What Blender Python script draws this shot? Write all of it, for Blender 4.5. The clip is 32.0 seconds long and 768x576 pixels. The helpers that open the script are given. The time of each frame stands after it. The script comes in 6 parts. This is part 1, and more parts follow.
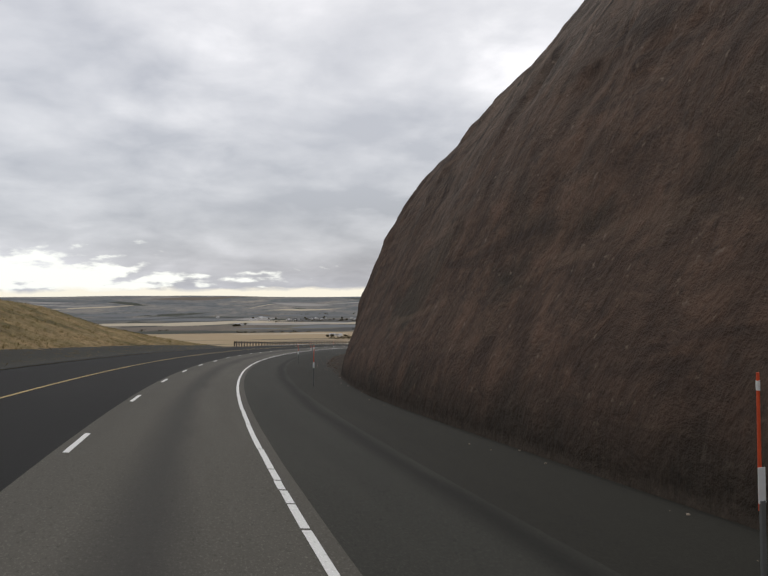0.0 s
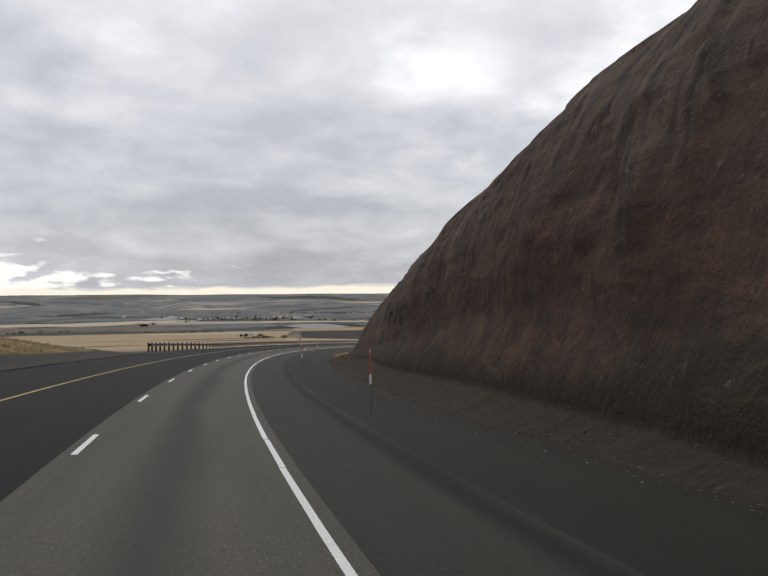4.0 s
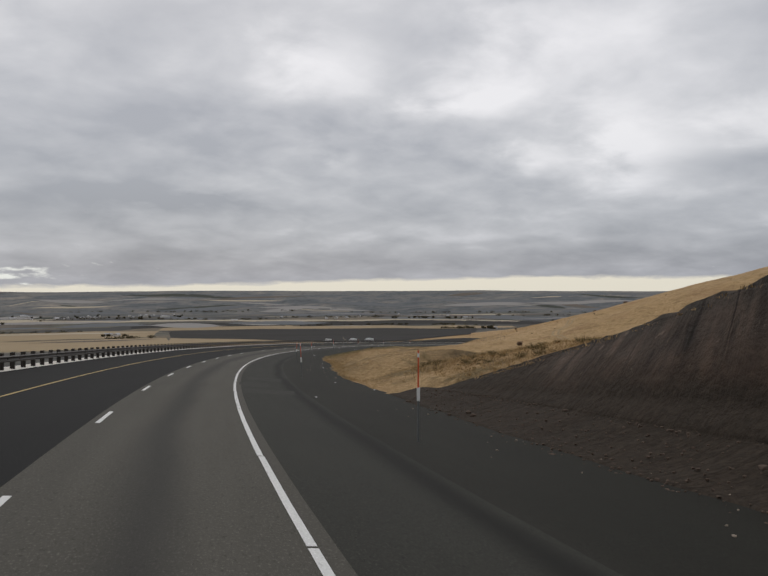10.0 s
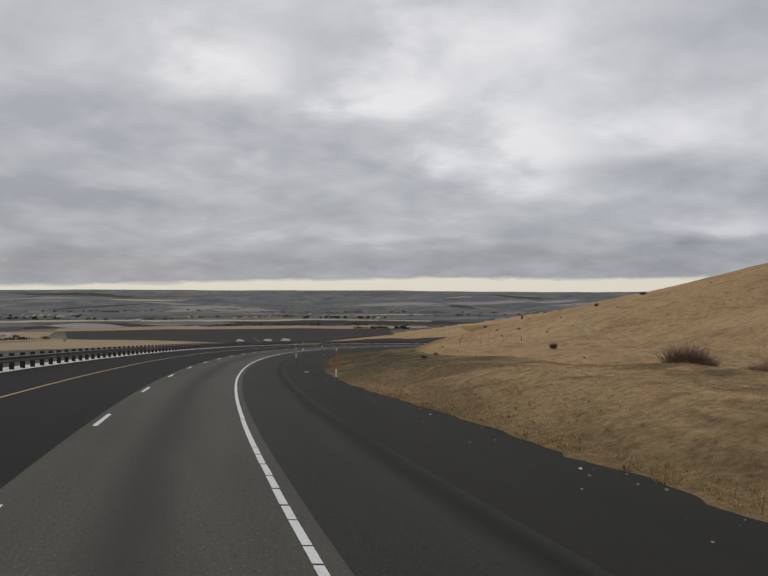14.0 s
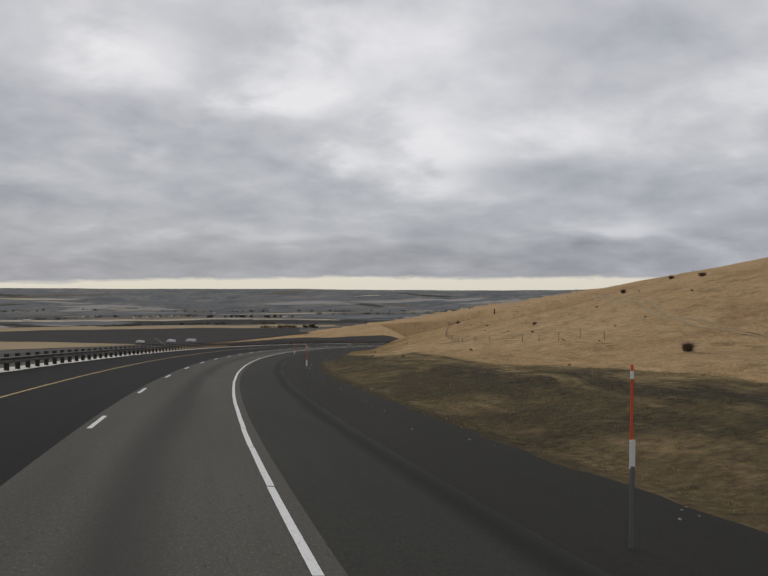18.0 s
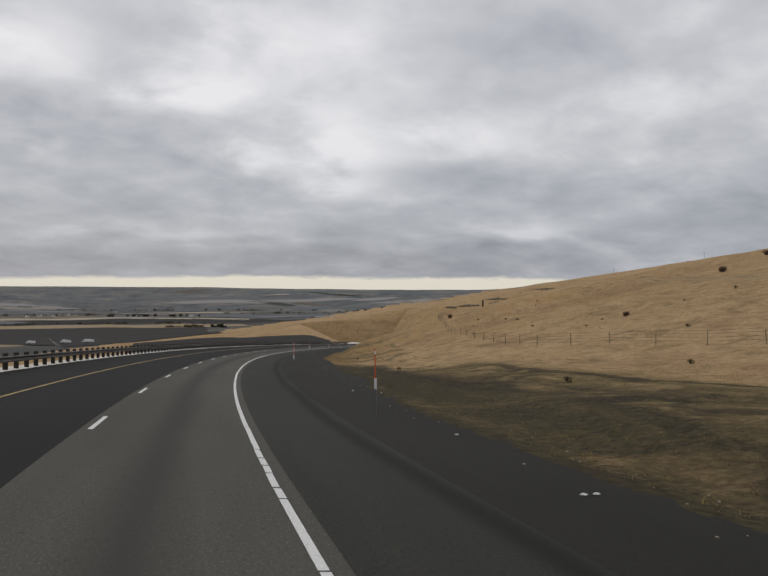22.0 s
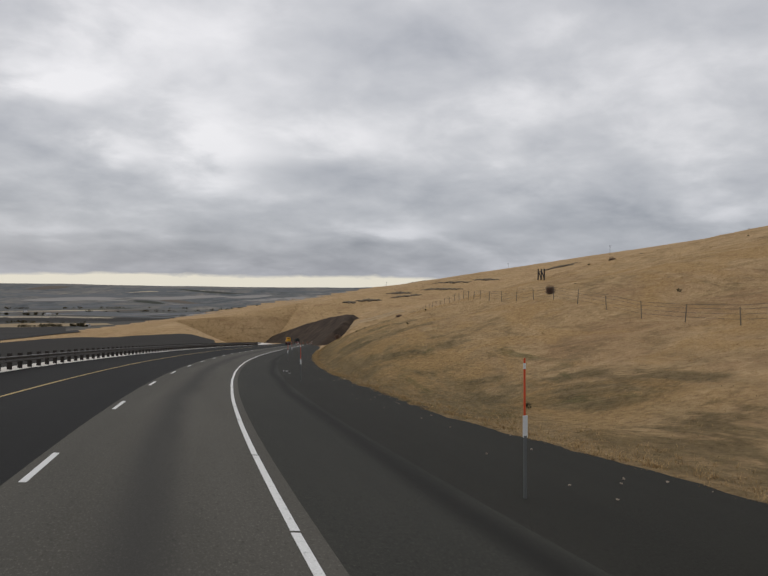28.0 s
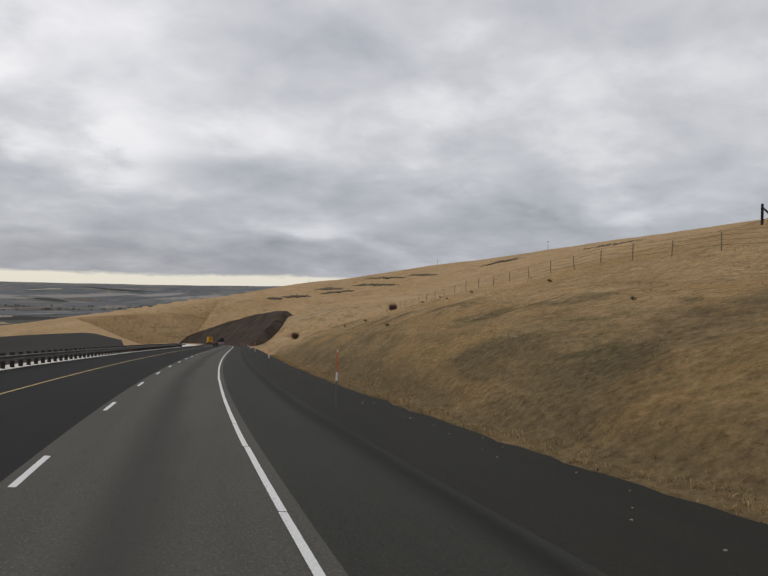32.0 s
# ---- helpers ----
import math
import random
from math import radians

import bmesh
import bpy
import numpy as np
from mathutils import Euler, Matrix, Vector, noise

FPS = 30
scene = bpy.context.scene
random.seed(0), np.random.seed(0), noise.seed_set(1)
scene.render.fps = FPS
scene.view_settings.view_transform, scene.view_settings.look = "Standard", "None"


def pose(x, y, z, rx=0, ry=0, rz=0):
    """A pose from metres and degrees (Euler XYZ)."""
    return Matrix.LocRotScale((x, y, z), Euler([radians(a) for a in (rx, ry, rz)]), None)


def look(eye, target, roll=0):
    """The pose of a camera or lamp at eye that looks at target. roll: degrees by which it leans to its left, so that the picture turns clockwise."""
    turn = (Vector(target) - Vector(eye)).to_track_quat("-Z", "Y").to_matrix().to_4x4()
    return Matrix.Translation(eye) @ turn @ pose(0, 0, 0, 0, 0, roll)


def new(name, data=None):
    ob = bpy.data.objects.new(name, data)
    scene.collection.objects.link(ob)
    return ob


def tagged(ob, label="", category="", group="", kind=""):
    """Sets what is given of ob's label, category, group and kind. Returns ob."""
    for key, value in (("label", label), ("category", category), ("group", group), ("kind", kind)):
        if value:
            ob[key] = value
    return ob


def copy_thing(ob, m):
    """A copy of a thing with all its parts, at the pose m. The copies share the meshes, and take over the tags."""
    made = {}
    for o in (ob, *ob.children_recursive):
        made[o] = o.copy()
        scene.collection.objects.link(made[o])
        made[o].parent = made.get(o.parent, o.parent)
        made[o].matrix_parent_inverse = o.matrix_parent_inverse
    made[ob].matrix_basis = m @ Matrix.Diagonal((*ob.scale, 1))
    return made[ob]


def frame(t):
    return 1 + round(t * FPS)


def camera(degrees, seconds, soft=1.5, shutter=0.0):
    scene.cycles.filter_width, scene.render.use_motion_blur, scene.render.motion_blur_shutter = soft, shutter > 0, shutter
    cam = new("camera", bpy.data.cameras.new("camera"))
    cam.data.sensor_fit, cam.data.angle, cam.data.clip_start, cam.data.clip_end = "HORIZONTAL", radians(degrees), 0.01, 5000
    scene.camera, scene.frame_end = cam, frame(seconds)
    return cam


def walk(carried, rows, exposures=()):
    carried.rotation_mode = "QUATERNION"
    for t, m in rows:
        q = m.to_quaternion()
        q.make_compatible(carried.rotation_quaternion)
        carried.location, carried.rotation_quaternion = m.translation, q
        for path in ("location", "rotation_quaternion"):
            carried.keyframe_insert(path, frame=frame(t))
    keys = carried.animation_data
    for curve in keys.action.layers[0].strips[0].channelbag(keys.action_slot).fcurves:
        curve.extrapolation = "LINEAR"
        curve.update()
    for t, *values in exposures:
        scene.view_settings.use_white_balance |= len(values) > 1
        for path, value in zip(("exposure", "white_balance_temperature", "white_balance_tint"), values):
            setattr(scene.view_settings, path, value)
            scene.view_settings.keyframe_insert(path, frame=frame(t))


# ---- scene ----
# --- camera: seconds, eye, heading from +y to the right, pitch, lean ---
cam = camera(52.2, 32.0)
PATH = [
    (0.0, 0.070, -0.019, 2.228, 14.630, 0.11, -0.23),
    (0.5, 0.066, 7.666, 1.761, 15.365, 0.13, -0.20),
    (1.0, 0.161, 15.351, 1.283, 16.091, 0.13, -0.18),
    (2.0, 0.772, 30.685, 0.310, 17.619, 0.11, -0.24),
    (3.0, 1.824, 45.989, -0.662, 19.298, 0.06, -0.28),
    (3.5, 2.537, 53.619, -1.131, 20.160, 0.03, -0.34),
    (5.5, 6.526, 84.039, -3.004, 23.567, -0.14, -0.51),
    (6.0, 7.798, 91.599, -3.472, 24.369, -0.17, -0.53),
    (7.0, 10.684, 106.657, -4.466, 25.909, -0.16, -0.58),
    (8.0, 13.931, 121.639, -5.428, 27.442, -0.13, -0.36),
    (9.0, 17.547, 136.549, -6.391, 28.914, -0.11, -0.14),
    (10.0, 21.535, 151.348, -7.382, 30.390, -0.09, -0.08),
    (11.0, 25.863, 166.067, -8.317, 31.911, -0.07, 0.07),
    (12.0, 30.543, 180.681, -9.278, 33.571, -0.04, 0.15),
    (13.0, 35.684, 195.140, -10.284, 35.315, -0.04, 0.19),
    (14.0, 41.244, 209.429, -11.281, 37.057, -0.05, 0.21),
    (14.5, 44.203, 216.512, -11.779, 37.905, -0.06, 0.19),
    (16.5, 57.057, 244.340, -13.750, 41.526, -0.1, 0.21),
    (17.0, 60.534, 251.171, -14.249, 42.353, -0.1, 0.22),
    (18.0, 67.756, 264.705, -15.247, 43.983, -0.1, 0.20),
    (19.0, 75.370, 278.030, -16.253, 45.607, -0.09, 0.26),
    (20.0, 83.374, 291.136, -17.270, 47.272, -0.08, 0.32),
    (21.0, 91.779, 303.973, -18.272, 48.968, -0.08, 0.40),
    (22.0, 100.553, 316.550, -19.284, 50.665, -0.08, 0.50),
    (23.0, 109.724, 328.836, -20.288, 52.314, -0.08, 0.53),
    (24.0, 119.242, 340.860, -21.300, 53.884, -0.09, 0.56),
    (25.0, 129.045, 352.658, -22.311, 55.371, -0.09, 0.59),
    (25.5, 134.062, 358.452, -22.820, 56.110, -0.09, 0.61),
    (27.5, 154.869, 381.000, -24.870, 59.153, -0.08, 0.70),
    (28.0, 160.257, 386.465, -25.379, 59.951, -0.08, 0.73),
    (29.0, 171.242, 397.183, -26.406, 61.512, -0.07, 0.81),
    (30.0, 182.519, 407.602, -27.431, 63.073, -0.05, 0.92),
    (31.0, 194.066, 417.721, -28.457, 64.655, -0.01, 1.03),
    (31.5, 199.946, 422.635, -28.989, 65.440, -0.0, 1.08),
    (32.0, 205.894, 427.468, -29.520, 66.176, 0.0, 1.11),
]


def aim(x, y, z, yaw, pitch, roll):
    a, b = radians(yaw), radians(pitch)
    way = Vector((math.sin(a) * math.cos(b), math.cos(a) * math.cos(b), math.sin(b)))
    return look((x, y, z), Vector((x, y, z)) + way, roll)


EXPOSURES = [(0.0, 0.25), (4.0, 0.25), (7.0, 0.10), (10.0, -0.12), (13.0, -0.20), (25.0, -0.14), (32.0, -0.06)]
walk(cam, [(t, aim(*row)) for t, *row in PATH], EXPOSURES)

# --- world and sun: a high broken overcast, pale under its far edge ---
SUN_AZ, SUN_EL = 15.0, 46.0
world = bpy.data.worlds.new("overcast_sky")
scene.world = world
world.use_nodes = True


def wnode(kind, **values):
    n = world.node_tree.nodes.new(kind)
    for k, v in values.items():
        if k in n.inputs:
            n.inputs[k].default_value = v
        else:
            setattr(n, k, v)
    return n


def wlink(a, b):
    world.node_tree.links.new(a, b)


def wmath(op, a, b=0.0, c=None, clamp=False):
    n = wnode("ShaderNodeMath", operation=op, use_clamp=clamp)
    for i, v in enumerate((a, b, c)):
        if v is None:
            continue
        if isinstance(v, (int, float)):
            n.inputs[i].default_value = v
        else:
            wlink(v, n.inputs[i])
    return n.outputs[0]


CLOUDS = [(-12, 1.6, 6, 1.6, 0.18), (8, 18, 8, 4, 0.03), (26, 16.5, 3.5, 3, 0.06), (36.5, 13, 4, 1.8, 0.10), (43, 15.5, 7, 4, 0.11),
          (-4, 10, 7, 3, -0.04), (24, 10.5, 13, 2.8, -0.055), (13, 6, 8, 1.0, -0.06), (41.5, 8.7, 2.6, 1.2, 0.10), (48, 9.3, 3.6, 1.8, 0.13),
          (27, 8.8, 1.2, 0.7, 0.09), (57, 8.0, 5, 1.3, -0.06), (54, 2.6, 7, 0.8, -0.07), (62, 4.2, 4, 0.7, 0.08),
          (57, 10.8, 5, 1.6, 0.06), (78, 12.5, 14, 6, 0.035), (77, 4.8, 7, 0.9, -0.08), (43, 2.2, 9, 0.9, -0.06), (20, 1.6, 14, 0.8, -0.05),
          (33, 5.8, 9, 0.8, -0.05), (60, 17, 6, 4, -0.03), (3, 3.0, 6, 0.7, 0.06), (35, 4.2, 6, 0.5, 0.04), (66, 7.0, 5, 0.8, -0.05), (51, 14, 12, 8, 0.028), (20, 11, 12, 8, -0.022), (-10, 15, 13, 7, -0.042), (9, 6.5, 9, 3.5, -0.075), (-5, 12, 9, 6, -0.03), (16, 11.8, 8, 3.2, -0.05), (33, 11.5, 5, 2.5, 0.03)]


def build_world():
    nt = world.node_tree
    nt.nodes.clear()
    out = wnode("ShaderNodeOutputWorld")
    bg = wnode("ShaderNodeBackground", Strength=1.0)
    wlink(bg.outputs[0], out.inputs[0])
    sky = wnode("ShaderNodeTexSky", sky_type="NISHITA", sun_disc=False, sun_elevation=radians(SUN_EL), sun_rotation=radians(SUN_AZ), dust_density=2.0)
    dim = wnode("ShaderNodeVectorMath", operation="SCALE", Scale=0.09)
    wlink(sky.outputs[0], dim.inputs[0])
    co = wnode("ShaderNodeTexCoord")
    sep = wnode("ShaderNodeSeparateXYZ")
    wlink(co.outputs["Generated"], sep.inputs[0])
    up = wmath("MAXIMUM", sep.outputs[2], 0.0)
    lift = wmath("ADD", up, 0.27)
    flat = wnode("ShaderNodeCombineXYZ")
    wlink(wmath("DIVIDE", sep.outputs[0], lift), flat.inputs[0])
    wlink(wmath("DIVIDE", sep.outputs[1], lift), flat.inputs[1])
    big = wnode("ShaderNodeTexNoise", Scale=1.9, Detail=4.0, Roughness=0.48, Distortion=0.25)
    wlink(flat.outputs[0], big.inputs["Vector"])
    small = wnode("ShaderNodeTexNoise", Scale=4.6, Detail=5.0, Roughness=0.54, Distortion=0.2)
    wlink(flat.outputs[0], small.inputs["Vector"])
    mix = wmath("ADD", wmath("MULTIPLY", big.outputs[0], 0.30), wmath("MULTIPLY", small.outputs[0], 0.27))
    mix = wmath("ADD", mix, 0.205)
    # the sky's own banks and breaks: bearing, height, their half widths (degrees), lighter or darker
    az = wmath("MULTIPLY", wmath("ARCTAN2", sep.outputs[0], sep.outputs[1]), 57.2958)
    el = wmath("MULTIPLY", wmath("ARCSINE", sep.outputs[2]), 57.2958)
    az = wmath("ADD", az, wmath("MULTIPLY", wmath("SUBTRACT", small.outputs[0], 0.5), 9.0))
    el = wmath("ADD", el, wmath("MULTIPLY", wmath("SUBTRACT", big.outputs[0], 0.5), 5.0))
    for a0, e0, wa, we, tone in CLOUDS:
        da = wmath("POWER", wmath("DIVIDE", wmath("SUBTRACT", az, a0), wa), 2.0)
        de = wmath("POWER", wmath("DIVIDE", wmath("SUBTRACT", el, e0), we), 2.0)
        spot = wmath("EXPONENT", wmath("MULTIPLY", wmath("ADD", da, de), -1.0))
        mix = wmath("ADD", mix, wmath("MULTIPLY", spot, tone))
    ramp = wnode("ShaderNodeValToRGB")
    wlink(mix, ramp.inputs[0])
    cr = ramp.color_ramp
    cr.elements[0].position, cr.elements[0].color = 0.36, (0.415, 0.428, 0.468, 1)
    cr.elements[1].position, cr.elements[1].color = 0.63, (0.955, 0.94, 0.955, 1)
    e = cr.elements.new(0.515)
    e.color = (0.669, 0.670, 0.694, 1)
    # the deck thins out to a pale cream strip at the skyline
    edge = wmath("ADD", wmath("MULTIPLY", wmath("SUBTRACT", small.outputs[0], 0.5), 0.018), sep.outputs[2])
    low = wnode("ShaderNodeMapRange")
    rise = wnode("ShaderNodeMapRange", interpolation_type="SMOOTHSTEP")
    wlink(az, rise.inputs[0])
    rise.inputs[1].default_value, rise.inputs[2].default_value = 8.0, 44.0
    rise.inputs[3].default_value, rise.inputs[4].default_value = 0.0005, 0.0118
    wlink(wmath("SUBTRACT", edge, rise.outputs[0]), low.inputs[0])
    low.inputs[1].default_value, low.inputs[2].default_value = -0.002, 0.003
    # the far deck, seen edge on, is greyer than the cloud overhead
    thick = wnode("ShaderNodeMapRange", interpolation_type="SMOOTHSTEP")
    wlink(edge, thick.inputs[0])
    thick.inputs[1].default_value, thick.inputs[2].default_value = 0.015, 0.20
    thick.inputs[3].default_value, thick.inputs[4].default_value = 0.0, 1.0
    grey = wnode("ShaderNodeMix", data_type="RGBA", blend_type="MULTIPLY")
    grey.inputs[0].default_value = 1.0
    wlink(ramp.outputs[0], grey.inputs[6])
    tint = wnode("ShaderNodeMix", data_type="RGBA")
    wlink(thick.outputs[0], tint.inputs[0])
    tint.inputs[6].default_value, tint.inputs[7].default_value = (0.665, 0.695, 0.75, 1), (1, 1, 1, 1)
    wlink(tint.outputs[2], grey.inputs[7])
    deck = grey
    strip = wnode("ShaderNodeMix", data_type="RGBA")
    wlink(low.outputs[0], strip.inputs[0])
    strip.inputs[6].default_value = (0.87, 0.83, 0.715, 1)
    open_sky = wmath("EXPONENT", wmath("MULTIPLY", wmath("ADD", wmath("POWER", wmath("DIVIDE", wmath("ADD", az, 13.0), 9.0), 2.0), wmath("POWER", wmath("DIVIDE", wmath("SUBTRACT", el, 1.0), 2.0), 2.0)), -1.0))
    puffs = wnode("ShaderNodeTexNoise", Scale=9.0, Detail=5.0, Roughness=0.55)
    wlink(flat.outputs[0], puffs.inputs["Vector"])
    breaks = wmath("EXPONENT", wmath("MULTIPLY", wmath("ADD", wmath("POWER", wmath("DIVIDE", wmath("SUBTRACT", az, 1.0), 13.0), 2.0), wmath("POWER", wmath("DIVIDE", wmath("SUBTRACT", el, 1.0), 0.8), 2.0)), -1.0))
    gap = wnode("ShaderNodeMapRange", interpolation_type="SMOOTHSTEP")
    wlink(wmath("ADD", wmath("ADD", wmath("MULTIPLY", open_sky, 0.62), wmath("MULTIPLY", breaks, 0.26)), puffs.outputs[0]), gap.inputs[0])
    gap.inputs[1].default_value, gap.inputs[2].default_value = 0.70, 0.92
    clear = wnode("ShaderNodeMix", data_type="RGBA")
    wlink(gap.outputs[0], clear.inputs[0])
    wlink(deck.outputs[2], clear.inputs[6])
    clear.inputs[7].default_value = (0.90, 0.93, 0.90, 1)
    wlink(clear.outputs[2], strip.inputs[7])
    cover = wnode("ShaderNodeMix", data_type="RGBA")
    cover.inputs[0].default_value = 0.88
    wlink(dim.outputs[0], cover.inputs[6])
    wlink(strip.outputs[2], cover.inputs[7])
    wlink(cover.outputs[2], bg.inputs[0])


build_world()
sun_data = bpy.data.lights.new("sun", "SUN")
sun_data.energy, sun_data.angle, sun_data.color = 0.7, radians(24), (1.0, 0.95, 0.87)
sun = new("sun", sun_data)
_a, _e = radians(SUN_AZ), radians(SUN_EL)
sun.matrix_basis = look((0, 0, 60), (-math.sin(_a) * math.cos(_e) * 10, -math.cos(_a) * math.cos(_e) * 10, 60 - math.sin(_e) * 10))

# --- materials ---
def material(name):
    m = bpy.data.materials.new(name)
    m.use_nodes = True
    m.node_tree.nodes.clear()
    return m


class Nodes:
    """Short hand for one material's nodes."""

    def __init__(self, m):
        self.t = m.node_tree

    def add(self, kind, **values):
        n = self.t.nodes.new(kind)
        for k, v in values.items():
            if k in n.inputs:
                n.inputs[k].default_value = v
            else:
                setattr(n, k, v)
        return n

    def link(self, a, b):
        self.t.links.new(a, b)

    def noise(self, scale, detail=4.0, rough=0.55, vec=None, stretch=None, distortion=0.0):
        n = self.add("ShaderNodeTexNoise", Scale=scale, Detail=detail, Roughness=rough, Distortion=distortion)
        if vec is None:
            vec = self.coords()
        if stretch:
            mp = self.add("ShaderNodeMapping", Scale=stretch)
            self.link(vec, mp.inputs[0])
            vec = mp.outputs[0]
        self.link(vec, n.inputs["Vector"])
        return n.outputs[0]

    def coords(self):
        return self.add("ShaderNodeNewGeometry").outputs["Position"]

    def uv(self):
        return self.add("ShaderNodeTexCoord").outputs["UV"]

    def ramp(self, fac, *stops):
        n = self.add("ShaderNodeValToRGB")
        self.link(fac, n.inputs[0])
        el = n.color_ramp.elements
        for i, (p, c) in enumerate(stops):
            e = el[i] if i < 2 else el.new(p)
            e.position = p
            e.color = (*c, 1) if len(c) == 3 else c
        return n.outputs[0]

    def mix(self, fac, a, b, blend="MIX"):
        n = self.add("ShaderNodeMix", data_type="RGBA", blend_type=blend)
        for i, v in ((0, fac), (6, a), (7, b)):
            if isinstance(v, (int, float)):
                n.inputs[i].default_value = v
            elif isinstance(v, tuple):
                n.inputs[i].default_value = (*v, 1)
            else:
                self.link(v, n.inputs[i])
        return n.outputs[2]

    def math(self, op, a, b=0.0, clamp=False):
        n = self.add("ShaderNodeMath", operation=op, use_clamp=clamp)
        for i, v in enumerate((a, b)):
            if isinstance(v, (int, float)):
                n.inputs[i].default_value = v
            else:
                self.link(v, n.inputs[i])
        return n.outputs[0]

    def surface(self, color, rough=0.9, bump=None, strength=0.4, distance=0.02, metal=0.0, specular=0.3):
        b = self.add("ShaderNodeBsdfPrincipled")
        b.inputs["Metallic"].default_value = metal
        b.inputs["Specular IOR Level"].default_value = specular
        for key, v in (("Base Color", color), ("Roughness", rough)):
            if isinstance(v, (int, float)):
                b.inputs[key].default_value = v
            elif isinstance(v, tuple):
                b.inputs[key].default_value = (*v, 1)
            else:
                self.link(v, b.inputs[key])
        if bump is not None:
            n = self.add("ShaderNodeBump", Strength=strength, Distance=distance)
            self.link(bump, n.inputs["Height"])
            self.link(n.outputs[0], b.inputs["Normal"])
        out = self.add("ShaderNodeOutputMaterial")
        self.link(b.outputs[0], out.inputs[0])
        return b


def plain(name, color, rough=0.6, metal=0.0, scale=6.0, vary=0.25, bump=0.15):
    """Paint, metal, rubber or wood: one colour with grime at two scales."""
    m = material(name)
    n = Nodes(m)
    co = n.add("ShaderNodeTexCoord").outputs["Object"]
    a = n.noise(scale, 5, 0.6, co)
    b = n.noise(scale * 7, 3, 0.6, co)
    dark = tuple(c * (1 - vary) for c in color)
    lite = tuple(min(1, c * (1 + vary * 0.6)) for c in color)
    c = n.mix(n.math("MULTIPLY", n.math("ADD", a, b), 0.5), dark, lite)
    n.surface(c, rough, b, bump, 0.01, metal)
    return m


def asphalt(name, dark, lite, grain=0.5, tracks=None):
    """Paving in road coordinates: UV x across and y along, in metres. tracks: where the wheels run, u values."""
    m = material(name)
    n = Nodes(m)
    uv = n.uv()
    fine = n.noise(26, 4, 0.8, uv)
    chips = n.noise(12, 4, 0.8, uv, (1.0, 0.4, 1.0))
    patch = n.noise(0.45, 4, 0.6, uv, (1.0, 0.12, 1.0))
    streak = n.noise(2.2, 3, 0.6, uv, (1.0, 0.03, 1.0))
    f = n.math("ADD", n.math("MULTIPLY", fine, grain), n.math("MULTIPLY", patch, 1 - grain))
    c = n.mix(n.ramp(f, (0.36, (0, 0, 0)), (0.66, (1, 1, 1))), dark, lite)
    c = n.mix(n.math("MULTIPLY", streak, 0.45), c, tuple(v * 0.72 for v in dark))
    grit = n.noise(30, 3, 0.7, uv, (1.0, 0.4, 1.0))
    c = n.mix(n.ramp(grit, (0.54, (0, 0, 0)), (0.68, (0.5, 0.5, 0.5))), c, tuple(min(1, v * 1.7) for v in lite))
    c = n.mix(n.ramp(chips, (0.34, (0.55, 0.55, 0.55)), (0.44, (0, 0, 0))), c, tuple(v * 0.5 for v in dark))
    if tracks:
        sep = n.add("ShaderNodeSeparateXYZ")
        n.link(uv, sep.inputs[0])
        wob = n.math("ADD", sep.outputs[0], n.math("MULTIPLY", n.math("SUBTRACT", patch, 0.5), 0.9))
        for u0, half, amount, tone in tracks:
            d = n.math("ABSOLUTE", n.math("SUBTRACT", wob, u0))
            fall = n.add("ShaderNodeMapRange", interpolation_type="SMOOTHSTEP")
            n.link(d, fall.inputs[0])
            fall.inputs[1].default_value, fall.inputs[2].default_value = 0.0, half
            fall.inputs[3].default_value, fall.inputs[4].default_value = amount, 0.0
            c = n.mix(fall.outputs[0], c, tone)
    n.surface(c, 0.9, n.math("ADD", fine, chips), 0.35, 0.012, specular=0.14)
    return m


M_LANE = asphalt("worn_grey_paving", (0.076, 0.0715, 0.060), (0.118, 0.110, 0.094), 0.5,
                 [(-0.45, 0.85, 0.7, (0.04, 0.039, 0.036)), (-1.95, 0.6, 0.18, (0.06, 0.058, 0.052))])
M_LANE_LEFT = asphalt("dark_asphalt", (0.0105, 0.0106, 0.0103), (0.0195, 0.0196, 0.019), 0.5)
M_SHOULDER = asphalt("shoulder_asphalt", (0.0305, 0.0308, 0.0262), (0.050, 0.049, 0.041), 0.5,
                     [(4.3, 0.58, 0.80, (0.012, 0.012, 0.0102))])
M_VERGE = asphalt("dark_cinder_verge", (0.0172, 0.0168, 0.0134), (0.0335, 0.0322, 0.0255), 0.6)
M_PATCH = asphalt("patched_asphalt", (0.036, 0.036, 0.031), (0.058, 0.057, 0.049), 0.5)
M_WHITE = asphalt("white_road_paint", (0.70, 0.70, 0.68), (0.84, 0.84, 0.82), 0.7)
M_YELLOW = asphalt("yellow_road_paint", (0.44, 0.32, 0.14), (0.60, 0.46, 0.23), 0.7)


